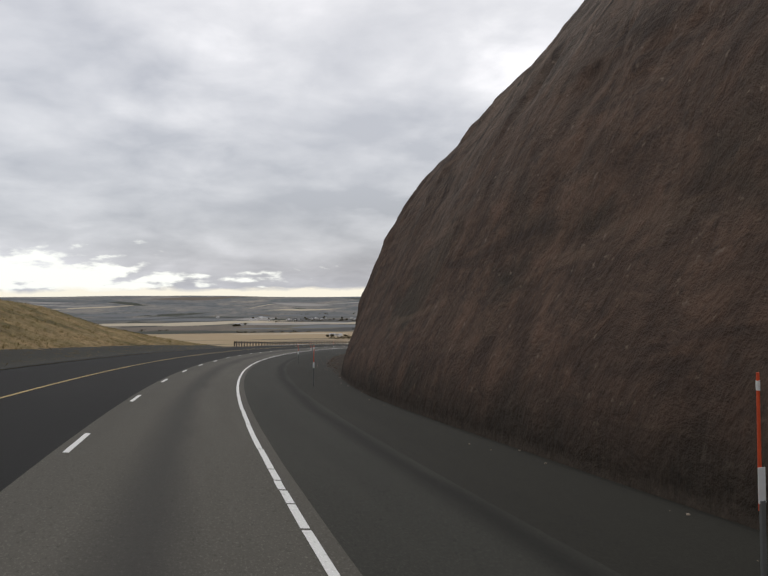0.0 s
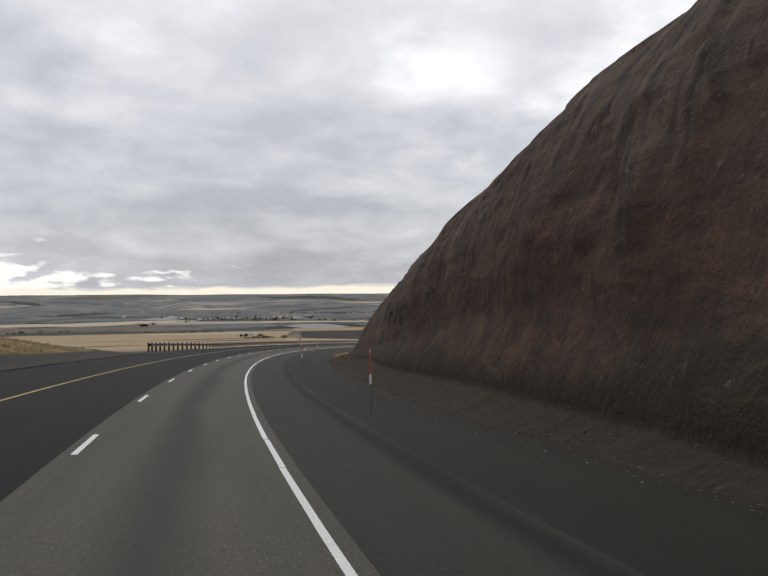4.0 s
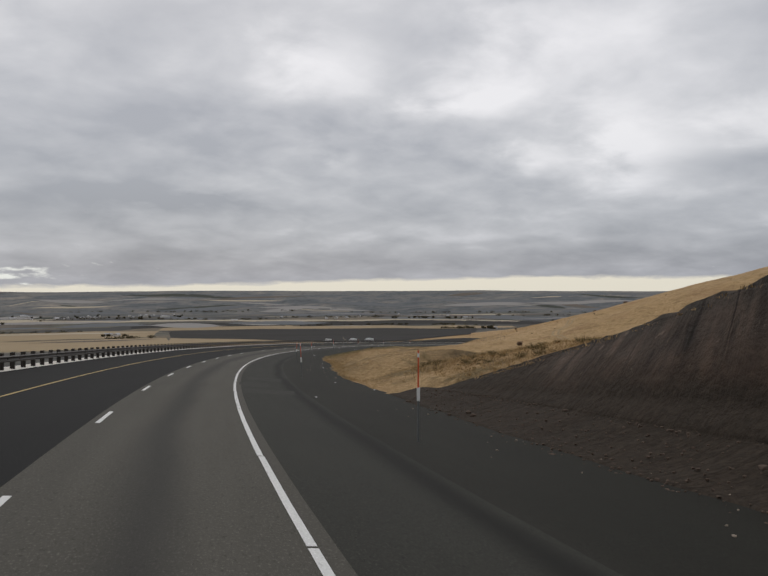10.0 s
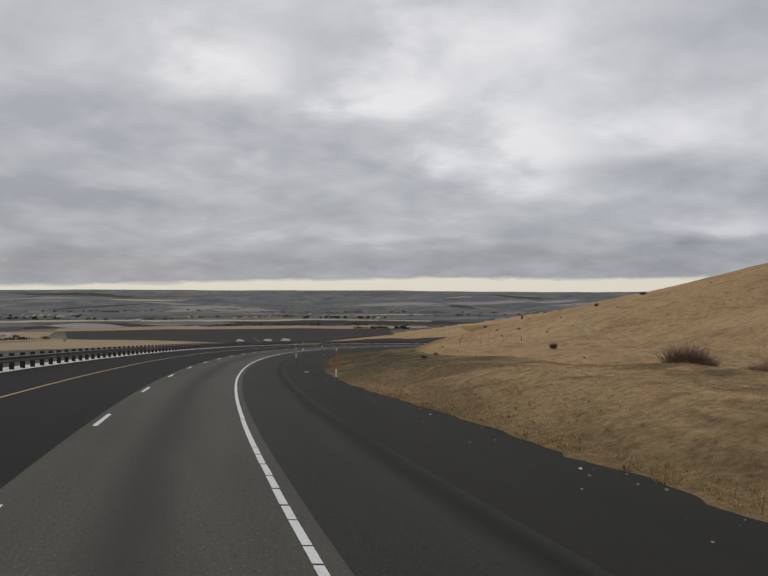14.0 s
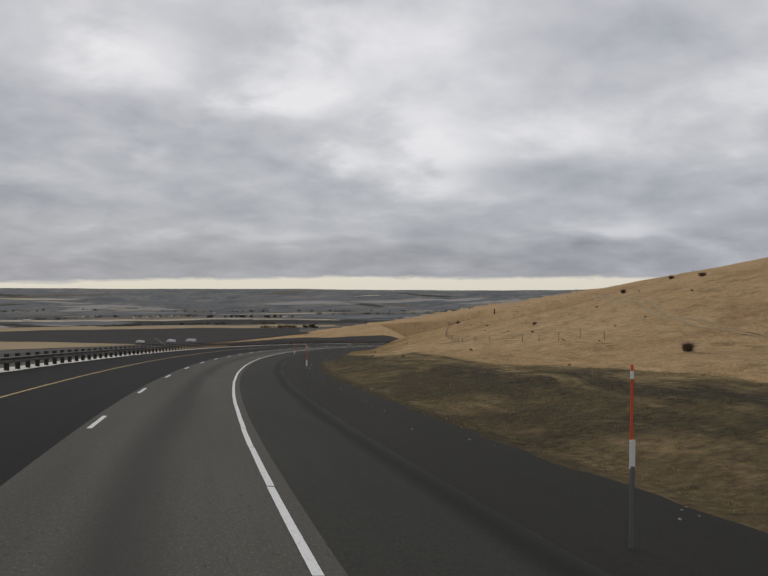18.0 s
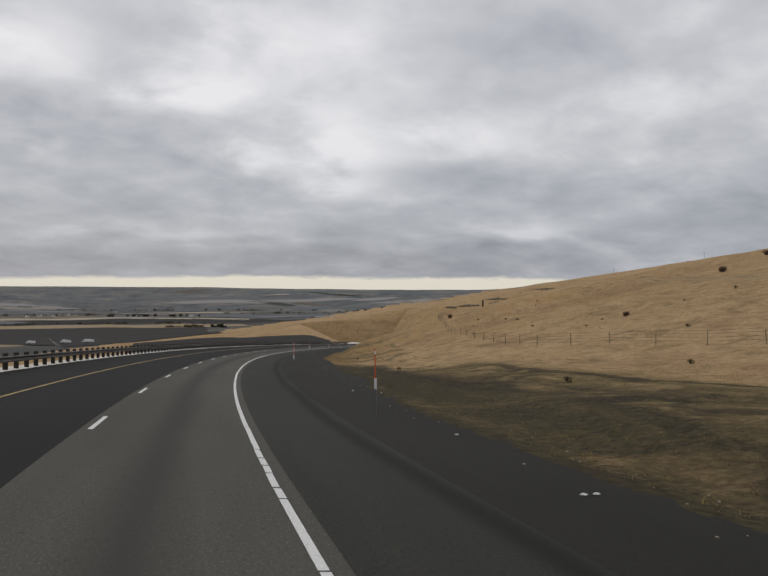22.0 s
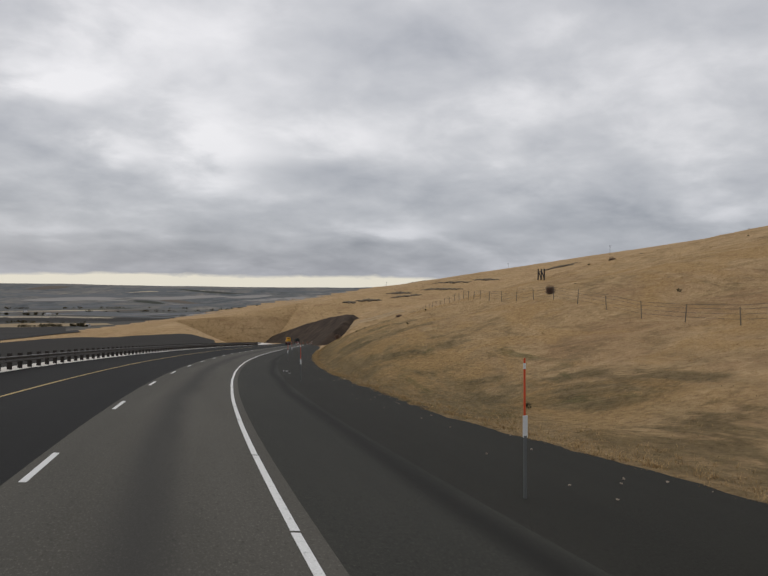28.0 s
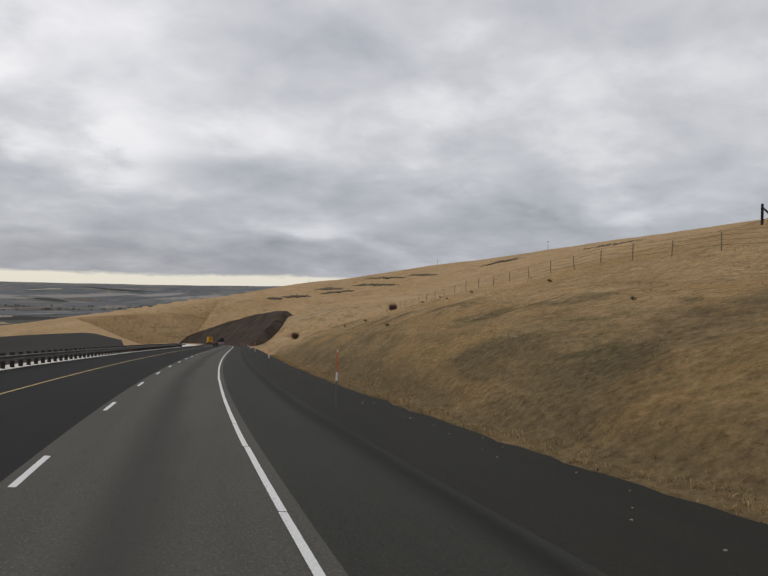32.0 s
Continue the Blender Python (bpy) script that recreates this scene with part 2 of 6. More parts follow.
def rock_material():
    """Brown scree below, fluted darker basalt above. UVMap: along, share of the height; Face: along with the columns' lean, metres up."""
    m = material("dark_basalt_cut")
    n = Nodes(m)
    pos = n.coords()
    sep = n.add("ShaderNodeSeparateXYZ")
    n.link(n.uv(), sep.inputs[0])
    face = n.add("ShaderNodeUVMap", uv_map="Face").outputs[0]
    tall = n.noise(0.85, 5, 0.6, face, (1.0, 0.24, 1.0), distortion=0.6)
    blot = n.noise(0.55, 7, 0.7, pos, distortion=0.4)
    big = n.noise(0.085, 5, 0.6, pos, (1.0, 1.0, 1.6), distortion=0.6)
    fine = n.noise(2.4, 4, 0.66, pos)
    spec = n.noise(2.3, 3, 0.6, pos)
    share = n.math("ADD", sep.outputs[1], n.math("MULTIPLY", n.math("SUBTRACT", big, 0.5), 0.8))
    scree = n.ramp(blot, (0.34, (0.046, 0.031, 0.0236)), (0.68, (0.128, 0.078, 0.054)), (0.5, (0.079, 0.0515, 0.0375)))
    flute = n.ramp(tall, (0.33, (0.034, 0.0295, 0.026)), (0.70, (0.172, 0.125, 0.095)), (0.50, (0.090, 0.070, 0.057)))
    c = n.mix(n.ramp(share, (0.26, (0.12, 0.12, 0.12)), (0.60, (0.92, 0.92, 0.92))), scree, flute)
    c = n.mix(n.ramp(share, (0.80, (0, 0, 0)), (1.05, (0.6, 0.6, 0.6))), c, (0.0672, 0.064, 0.056))
    # darker olive patches, only on the lowest third of the face
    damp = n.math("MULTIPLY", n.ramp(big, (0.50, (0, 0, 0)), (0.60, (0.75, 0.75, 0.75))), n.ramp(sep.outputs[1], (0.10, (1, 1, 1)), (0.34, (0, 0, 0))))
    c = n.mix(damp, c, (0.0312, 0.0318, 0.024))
    c = n.mix(n.ramp(fine, (0.54, (0, 0, 0)), (0.70, (0.55, 0.55, 0.55))), c, (0.036, 0.0292, 0.024))
    c = n.mix(n.ramp(spec, (0.655, (0, 0, 0)), (0.70, (0.6, 0.6, 0.6))), c, (0.20, 0.158, 0.122))
    crack = n.ramp(n.noise(1.15, 4, 0.6, face, (1.0, 0.17, 1.0), distortion=0.7), (0.59, (0, 0, 0)), (0.66, (0.85, 0.85, 0.85)))
    c = n.mix(n.math("MULTIPLY", crack, n.ramp(share, (0.24, (0.05, 0.05, 0.05)), (0.55, (1, 1, 1)))), c, (0.0203, 0.0173, 0.015))
    shelf = n.noise(0.55, 5, 0.62, face, (0.16, 1.0, 1.0), distortion=0.5)
    c = n.mix(n.ramp(shelf, (0.57, (0, 0, 0)), (0.66, (0.4, 0.4, 0.4))), c, (0.1652, 0.1162, 0.084))
    # dark rows: the shadow below ledges, painted into the rock colour
    c = n.mix(n.ramp(shelf, (0.34, (0.45, 0.45, 0.45)), (0.42, (0, 0, 0))), c, (0.0266, 0.0224, 0.0196))
    relief = n.math("ADD", n.math("MULTIPLY", tall, 1.1), n.math("ADD", blot, n.math("MULTIPLY", fine, 0.35)))
    c = n.mix(n.ramp(n.noise(0.03, 3, 0.5, pos), (0.40, (0.28, 0.28, 0.28)), (0.62, (0, 0, 0))), c, (0.030, 0.0225, 0.018))
    # the bottom metre or two is darker and greyer
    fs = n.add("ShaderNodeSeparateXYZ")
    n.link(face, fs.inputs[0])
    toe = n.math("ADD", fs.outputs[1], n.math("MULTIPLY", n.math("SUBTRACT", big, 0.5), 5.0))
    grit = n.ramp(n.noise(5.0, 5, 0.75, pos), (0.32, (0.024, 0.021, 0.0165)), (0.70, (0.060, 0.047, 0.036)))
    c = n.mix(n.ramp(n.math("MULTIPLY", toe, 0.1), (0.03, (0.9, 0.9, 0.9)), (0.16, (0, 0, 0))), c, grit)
    n.surface(c, 0.95, relief, 0.8, 0.35, specular=0.1)
    return m


def ground_material(name, ditch=False, olive=0.0):
    """Dry bunchgrass: straw, olive and bare soil; on the strip beside the road also a damper, greener ditch (UV: across, along)."""
    m = material(name)
    n = Nodes(m)
    pos = n.coords()
    fine = n.noise(3.2, 6, 0.72, pos)
    mid = n.noise(0.30, 6, 0.62, pos, distortion=0.8)
    wide = n.noise(0.022, 5, 0.55, pos, distortion=0.4)
    ridge = n.noise(0.11, 5, 0.6, pos, (1.0, 1.0, 3.5))
    grass = n.ramp(fine, (0.27, (0.18, 0.113, 0.053)), (0.74, (0.60, 0.412, 0.218)), (0.5, (0.41, 0.275, 0.137)))
    grass = n.mix(n.ramp(wide, (0.40, (0, 0, 0)), (0.66, (0.55, 0.55, 0.55))), grass, (0.52, 0.36, 0.20))
    grass = n.mix(n.ramp(mid, (0.50, (0, 0, 0)), (0.70, (0.7, 0.7, 0.7))), grass, (0.185, 0.130, 0.058))
    grass = n.mix(n.ramp(ridge, (0.60, (0, 0, 0)), (0.74, (0.6, 0.6, 0.6))), grass, (0.14, 0.095, 0.055))
    steps = n.noise(0.09, 6, 0.7, pos, (0.35, 0.35, 9.0), distortion=0.3)
    grass = n.mix(n.ramp(steps, (0.56, (0, 0, 0)), (0.70, (0.55, 0.55, 0.55))), grass, (0.17, 0.115, 0.062))
    grass = n.mix(n.ramp(steps, (0.28, (0.45, 0.45, 0.45)), (0.42, (0, 0, 0))), grass, (0.52, 0.375, 0.21))
    rust = n.noise(0.05, 6, 0.65, pos, (1.0, 1.0, 2.5), distortion=0.7)
    grass = n.mix(n.ramp(rust, (0.52, (0, 0, 0)), (0.66, (0.5, 0.5, 0.5))), grass, (0.27, 0.160, 0.085))
    tuft = n.noise(1.1, 5, 0.7, pos, distortion=0.5)
    grass = n.mix(n.ramp(tuft, (0.55, (0, 0, 0)), (0.66, (0.5, 0.5, 0.5))), grass, (0.19, 0.125, 0.06))
    grass = n.mix(n.ramp(tuft, (0.34, (0.4, 0.4, 0.4)), (0.44, (0, 0, 0))), grass, (0.62, 0.45, 0.25))
    straw = grass
    if olive:
        turf = n.ramp(n.noise(0.9, 6, 0.72, pos, distortion=0.6), (0.30, (0.026, 0.025, 0.012)), (0.70, (0.23, 0.185, 0.080)), (0.5, (0.092, 0.082, 0.034)))
        grass = n.mix(n.ramp(n.noise(0.16, 5, 0.65, pos, distortion=0.6), (0.36, (olive, olive, olive)), (0.66, (olive * 0.4, olive * 0.4, olive * 0.4))), grass, turf)
        sp = n.add("ShaderNodeSeparateXYZ")
        n.link(pos, sp.inputs[0])
        far = n.add("ShaderNodeMapRange", interpolation_type="SMOOTHSTEP")
        n.link(n.math("ADD", sp.outputs[1], n.math("MULTIPLY", wide, 90.0)), far.inputs[0])
        far.inputs[1].default_value, far.inputs[2].default_value = 165.0, 250.0
        grass = n.mix(far.outputs[0], grass, straw)
    if ditch:
        sep = n.add("ShaderNodeSeparateXYZ")
        n.link(n.uv(), sep.inputs[0])
        across = n.math("ADD", sep.outputs[0], n.math("MULTIPLY", n.math("SUBTRACT", mid, 0.5), 9.0))

        def band(v, lo, hi, soft):
            a = n.add("ShaderNodeMapRange", interpolation_type="SMOOTHSTEP")
            n.link(v, a.inputs[0])
            a.inputs[1].default_value, a.inputs[2].default_value = lo, lo + soft
            b = n.add("ShaderNodeMapRange", interpolation_type="SMOOTHSTEP")
            n.link(v, b.inputs[0])
            b.inputs[1].default_value, b.inputs[2].default_value = hi - soft, hi
            b.inputs[3].default_value, b.inputs[4].default_value = 1.0, 0.0
            return n.math("MULTIPLY", a.outputs[0], b.outputs[0])

        streak = n.ramp(n.noise(0.75, 6, 0.72, n.uv(), (1.0, 0.22, 1.0), distortion=0.9), (0.44, (1, 1, 1)), (0.62, (0.5, 0.5, 0.5)))
        damp = n.math("MULTIPLY", band(across, 9.5, 26.0, 4.0), band(sep.outputs[1], 250.0, 425.0, 20.0))
        low = n.math("MULTIPLY", band(across, 3.0, 19.5, 6.0), band(sep.outputs[1], 450.0, 620.0, 16.0))
        gully = n.math("MULTIPLY", band(across, 14.0, 64.0, 9.0), band(sep.outputs[1], 204.0, 233.0, 6.0))
        green = n.ramp(fine, (0.3, (0.050, 0.044, 0.021)), (0.7, (0.185, 0.152, 0.062)))
        soil = n.ramp(fine, (0.3, (0.022, 0.019, 0.015)), (0.7, (0.075, 0.058, 0.038)))
        grass = n.mix(n.math("MULTIPLY", n.math("MULTIPLY", damp, streak), 0.8), grass, green)
        grass = n.mix(n.math("MULTIPLY", n.math("MULTIPLY", low, streak), 0.66), grass, n.ramp(fine, (0.3, (0.050, 0.043, 0.021)), (0.7, (0.185, 0.145, 0.066))))
        # dark soil in the gully and up its flank, their shade painted in too
        grass = n.mix(n.math("MULTIPLY", gully, 0.75), grass, soil)
        wetter = n.math("MULTIPLY", damp, n.ramp(mid, (0.50, (0, 0, 0)), (0.62, (1, 1, 1))))
        grass = n.mix(n.math("MULTIPLY", wetter, 0.8), grass, soil)
        lean = n.math("MULTIPLY", band(across, 2.0, 23.0, 7.0), band(sep.outputs[1], 436.0, 640.0, 30.0))
        grass = n.mix(n.math("MULTIPLY", n.math("MULTIPLY", lean, streak), 0.36), grass, n.ramp(fine, (0.3, (0.062, 0.050, 0.024)), (0.7, (0.20, 0.150, 0.070))))
        mott = n.noise(0.42, 6, 0.7, n.uv(), (1.0, 0.34, 1.0), distortion=1.1)
        nearby = band(sep.outputs[0], 7.0, 75.0, 14.0)
        grass = n.mix(n.math("MULTIPLY", nearby, n.ramp(mott, (0.50, (0, 0, 0)), (0.65, (0.42, 0.42, 0.42)))), grass, (0.165, 0.118, 0.054))
        grass = n.mix(n.math("MULTIPLY", nearby, n.ramp(mott, (0.33, (0.5, 0.5, 0.5)), (0.43, (0, 0, 0)))), grass, (0.50, 0.36, 0.185))
        dull = n.noise(0.17, 5, 0.65, n.uv(), (1.0, 0.6, 1.0), distortion=0.8)
        grass = n.mix(n.math("MULTIPLY", band(sep.outputs[0], 7.0, 26.0, 6.0), n.ramp(dull, (0.50, (0, 0, 0)), (0.60, (0.7, 0.7, 0.7)))), grass, n.ramp(fine, (0.3, (0.045, 0.037, 0.019)), (0.7, (0.16, 0.122, 0.058))))
        foot = n.math("MULTIPLY", band(across, 2.0, 15.0, 5.0), band(sep.outputs[1], 212.0, 640.0, 12.0))
        grass = n.mix(n.math("MULTIPLY", foot, n.math("MULTIPLY", streak, 0.6)), grass, n.ramp(fine, (0.3, (0.07, 0.052, 0.026)), (0.7, (0.22, 0.158, 0.078))))
        burn = n.math("MULTIPLY", band(across, 4.0, 17.5, 3.0), band(sep.outputs[1], 370.0, 438.0, 15.0))
        patchy = n.ramp(n.noise(0.35, 5, 0.65, n.uv(), (1.0, 0.35, 1.0), distortion=0.6), (0.54, (1, 1, 1)), (0.66, (0.35, 0.35, 0.35)))
        grass = n.mix(n.math("MULTIPLY", n.math("MULTIPLY", burn, patchy), 0.97), grass, n.ramp(fine, (0.3, (0.012, 0.0115, 0.009)), (0.7, (0.034, 0.030, 0.023))))
        edge = n.math("ADD", sep.outputs[0], n.math("MULTIPLY", n.math("SUBTRACT", fine, 0.5), 2.5))
        grass = n.mix(n.math("MULTIPLY", n.math("MULTIPLY", band(edge, 5.0, 9.8, 0.8), band(sep.outputs[1], 285.0, 445.0, 15.0)), 0.9), grass, n.ramp(fine, (0.3, (0.014, 0.013, 0.010)), (0.7, (0.034, 0.030, 0.024))))
        bare = n.ramp(n.noise(0.20, 6, 0.66, n.uv(), (1.0, 0.42, 1.0), distortion=0.9), (0.43, (0, 0, 0)), (0.53, (0.92, 0.92, 0.92)))
        ditch_zone = n.math("MULTIPLY", band(across, 7.0, 20.0, 3.5), band(sep.outputs[1], 268.0, 400.0, 22.0))
        grass = n.mix(n.math("MULTIPLY", ditch_zone, bare), grass, n.ramp(fine, (0.3, (0.020, 0.018, 0.013)), (0.7, (0.062, 0.051, 0.034))))
        tuft = n.ramp(n.noise(0.9, 6, 0.7, n.uv(), (1.0, 0.5, 1.0), distortion=0.7), (0.56, (0, 0, 0)), (0.66, (0.65, 0.65, 0.65)))
        grass = n.mix(n.math("MULTIPLY", ditch_zone, tuft), grass, (0.21, 0.165, 0.062))
        gold_zone = n.math("MULTIPLY", band(across, 9.0, 60.0, 6.0), band(sep.outputs[1], 445.0, 660.0, 20.0))
        gold = n.ramp(n.noise(0.14, 6, 0.66, n.uv(), (1.0, 0.45, 1.0), distortion=0.8), (0.48, (0, 0, 0)), (0.58, (0.6, 0.6, 0.6)))
        grass = n.mix(n.math("MULTIPLY", gold_zone, gold), grass, n.ramp(fine, (0.3, (0.22, 0.128, 0.050)), (0.7, (0.52, 0.335, 0.140))))
        sprout = n.ramp(n.noise(0.19, 6, 0.68, n.uv(), (1.0, 0.35, 1.0), distortion=1.0), (0.58, (0, 0, 0)), (0.66, (0.6, 0.6, 0.6)))
        grass = n.mix(n.math("MULTIPLY", n.math("MULTIPLY", gold_zone, sprout), band(across, 9.0, 24.0, 4.0)), grass, n.ramp(fine, (0.3, (0.045, 0.046, 0.018)), (0.7, (0.135, 0.125, 0.048))))
        old_bank = n.math("MULTIPLY", band(n.math("ADD", sep.outputs[0], n.math("MULTIPLY", n.math("SUBTRACT", mid, 0.5), 3.0)), 21.6, 23.4, 0.6), band(sep.outputs[1], 330.0, 412.0, 20.0))
        grass = n.mix(n.math("MULTIPLY", old_bank, 0.75), grass, soil)
        wash = n.math("MULTIPLY", band(across, 5.0, 16.0, 2.5), band(sep.outputs[1], 258.0, 440.0, 16.0))
        cinder = n.ramp(fine, (0.3, (0.034, 0.030, 0.018)), (0.7, (0.125, 0.102, 0.050)))
        grass = n.mix(n.math("MULTIPLY", n.math("MULTIPLY", wash, streak), 0.7), grass, cinder)
    n.surface(grass, 0.95, n.math("ADD", fine, n.math("MULTIPLY", mid, 0.8)), 0.9, 0.22, specular=0.1)
    return m


def valley_material():
    """Patchwork of ploughed, stubble and sage ground; far hills blue-grey, with distance haze put into their colour."""
    m = material("valley_fields")
    n = Nodes(m)
    pos = n.coords()
    sp = n.add("ShaderNodeSeparateXYZ")
    n.link(pos, sp.inputs[0])
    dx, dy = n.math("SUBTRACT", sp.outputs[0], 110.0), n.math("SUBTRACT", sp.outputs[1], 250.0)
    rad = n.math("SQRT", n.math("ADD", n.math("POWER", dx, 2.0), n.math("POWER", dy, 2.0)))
    plot = n.add("ShaderNodeTexVoronoi", Scale=0.0035, feature="F1", distance="MANHATTAN", Randomness=0.95)
    mp = n.add("ShaderNodeMapping", Scale=(0.55, 1.3, 0.0), Rotation=(0, 0, 0.55))
    n.link(pos, mp.inputs[0])
    n.link(mp.outputs[0], plot.inputs["Vector"])
    sep = n.add("ShaderNodeSeparateColor")
    n.link(plot.outputs["Color"], sep.inputs[0])
    c = n.ramp(sep.outputs[0], (0.0, (0.060, 0.060, 0.058)), (1.0, (0.34, 0.29, 0.21)), (0.22, (0.085, 0.082, 0.078)),
               (0.45, (0.13, 0.120, 0.102)), (0.62, (0.24, 0.195, 0.135)), (0.8, (0.070, 0.076, 0.072)))
    drift = n.noise(0.0035, 7, 0.65, pos, (1.0, 0.6, 1.0), distortion=0.8)
    c = n.mix(n.ramp(drift, (0.43, (0, 0, 0)), (0.60, (0.8, 0.8, 0.8))), c, (0.082, 0.082, 0.077))
    # with distance the ground turns blue-grey: haze painted into the base colour
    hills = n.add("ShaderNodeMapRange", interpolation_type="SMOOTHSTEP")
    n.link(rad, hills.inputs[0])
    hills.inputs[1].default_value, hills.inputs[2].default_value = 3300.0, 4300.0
    hazed_scrub = n.ramp(n.noise(0.0045, 7, 0.68, pos, (0.8, 1.3, 1.0), distortion=0.9), (0.32, (0.098, 0.112, 0.124)), (0.70, (0.36, 0.32, 0.275)),
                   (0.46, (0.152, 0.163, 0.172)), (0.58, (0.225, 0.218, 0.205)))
    c = n.mix(n.math("MULTIPLY", hills.outputs[0], 0.8), c, hazed_scrub)
    fine = n.noise(0.03, 5, 0.7, pos)
    c = n.mix(n.ramp(fine, (0.5, (0, 0, 0)), (0.68, (0.5, 0.5, 0.5))), c, (0.055, 0.058, 0.058))
    n.surface(c, 0.95, specular=0.05)
    return m


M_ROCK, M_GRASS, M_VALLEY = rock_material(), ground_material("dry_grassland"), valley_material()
M_SLOPE = ground_material("roadside_grassland", True)
M_TURF = ground_material("olive_bank_turf", False, 0.95)

# --- the lie of the land ---
# The road: metres along it from the first eye, curvature to the right, one steady grade, and a cross fall down to the right.
STEP = 5.0
STATIONS = np.arange(-60.0, 1400.0 + STEP, STEP)
CURVE = ([0, 48, 96, 144, 192, 240, 288, 336, 384, 432, 480, 528, 576, 624, 672, 720, 850, 1000, 1400],
         [1.63, 2.06, 1.73, 1.55, 1.92, 2.0, 1.9, 1.95, 1.64, 1.8, 1.67, 0.86, 0.32, 0.12, 0.0, -0.1, -0.6, -0.9, -0.5])
GRADE, STEEPEN, FALL, FLATTEN = 0.06181, 1.186e-5, 0.0982, 4.68e-5
EDGE, DASH, YELLOW = 1.492, -2.169, -5.806

_k = np.interp(STATIONS, CURVE[0], CURVE[1]) * 1e-3
HEAD = np.concatenate([[0], np.cumsum((_k[1:] + _k[:-1]) / 2 * STEP)])
HEAD -= HEAD[12]
_m = (HEAD[1:] + HEAD[:-1]) / 2
ROAD_X = np.concatenate([[0], np.cumsum(np.sin(_m) * STEP)])
ROAD_Y = np.concatenate([[0], np.cumsum(np.cos(_m) * STEP)])
ROAD_X -= ROAD_X[12]
ROAD_Y -= ROAD_Y[12]


def road_xy(s, u):
    h = np.interp(s, STATIONS, HEAD)
    return np.interp(s, STATIONS, ROAD_X) + u * np.cos(h), np.interp(s, STATIONS, ROAD_Y) - u * np.sin(h)


def road_z(s, u=0.0):
    s = np.asarray(s, float)
    t = np.minimum(s, 720.0)
    return -GRADE * s - 0.5 * STEEPEN * t * t - (s - t) * STEEPEN * 720 - (FALL - FLATTEN * t) * np.asarray(u, float)


def at(s, u, dz=0.0):
    """A place on the road's surface, carried on to both sides."""
    x, y = road_xy(s, u)
    return Vector((float(x), float(y), float(road_z(s, u)) + dz))


def facing(s):
    """Turn about z that sets a thing's +y along the road."""
    return -math.degrees(float(np.interp(s, STATIONS, HEAD)))


def road_su(x, y):
    """Metres along and across the road for world places (arrays)."""
    x, y = np.asarray(x, float), np.asarray(y, float)
    d = (x[..., None] - ROAD_X[::4]) ** 2 + (y[..., None] - ROAD_Y[::4]) ** 2
    s = STATIONS[::4][np.argmin(d, -1)]
    for _ in range(3):
        h = np.interp(s, STATIONS, HEAD)
        px, py = np.interp(s, STATIONS, ROAD_X), np.interp(s, STATIONS, ROAD_Y)
        s = np.clip(s + (x - px) * np.sin(h) + (y - py) * np.cos(h), -60, 1400)
    h = np.interp(s, STATIONS, HEAD)
    px, py = np.interp(s, STATIONS, ROAD_X), np.interp(s, STATIONS, ROAD_Y)
    return s, (x - px) * np.cos(h) - (y - py) * np.sin(h)


def ripple(x, y, scale, seed=0.0, octaves=4):
    """Cheap smooth noise in -1..1 from summed, turned sines (arrays)."""
    total, amp, norm = 0.0, 1.0, 0.0
    for i in range(octaves):
        a = 1.1 + 2.39 * i + seed
        fx = (x * math.cos(a) + y * math.sin(a)) / scale * (2.03 ** i)
        fy = (-x * math.sin(a) + y * math.cos(a)) / scale * (2.03 ** i)
        total = total + amp * np.sin(fx + 1.7 * np.sin(fy * 0.8 + seed)) * np.cos(fy + 1.3 * np.sin(fx * 0.7 - seed * 2))
        norm += amp
        amp *= 0.55
    return total / norm


def smooth(a, b, x):
    t = np.clip((x - a) / (b - a), 0, 1)
    return t * t * (3 - 2 * t)


CENTRE = (110.0, 250.0)
BOWL_R = [0, 600, 1000, 2000, 3000, 4000, 4700, 4900]
BOWL_Z = [-62, -76, -92, -142, -170, -140, -44, -34]


def natural(x, y):
    """The mountainside: one great even slope that runs out into a wide shallow valley."""
    plane = 13.0 + 0.165 * (0.5 * x - 0.866 * y)
    r = np.hypot(x - CENTRE[0], y - CENTRE[1])
    far = smooth(150, 900, r)
    plane = plane + far * (5.0 * ripple(x, y, 210, 0.4) + 2.0 * ripple(x, y, 60, 2.0))
    bowl = np.interp(r, BOWL_R, BOWL_Z) + smooth(900, 3000, r) * 6 * ripple(x, y, 420, 1.2)
    k = 12.0
    return np.maximum(plane, bowl) + k * np.log1p(np.exp(-np.abs(plane - bowl) / k))


def table(stations, offsets, rows):
    rows = np.array(rows, float)

    def f(s, u):
        s, u = np.broadcast_arrays(np.asarray(s, float), np.asarray(u, float))
        i = np.clip(np.searchsorted(stations, s) - 1, 0, len(stations) - 2)
        st = np.array(stations, float)
        w = np.clip((s - st[i]) / (st[i + 1] - st[i]), 0, 1)
        w = w * w * (3 - 2 * w)
        out = np.zeros(s.shape)
        for j in range(len(stations)):
            prof = np.interp(u, offsets, rows[j])
            out += prof * (np.where(i == j, 1 - w, 0) + np.where(i + 1 == j, w, 0))
        return out
    return f


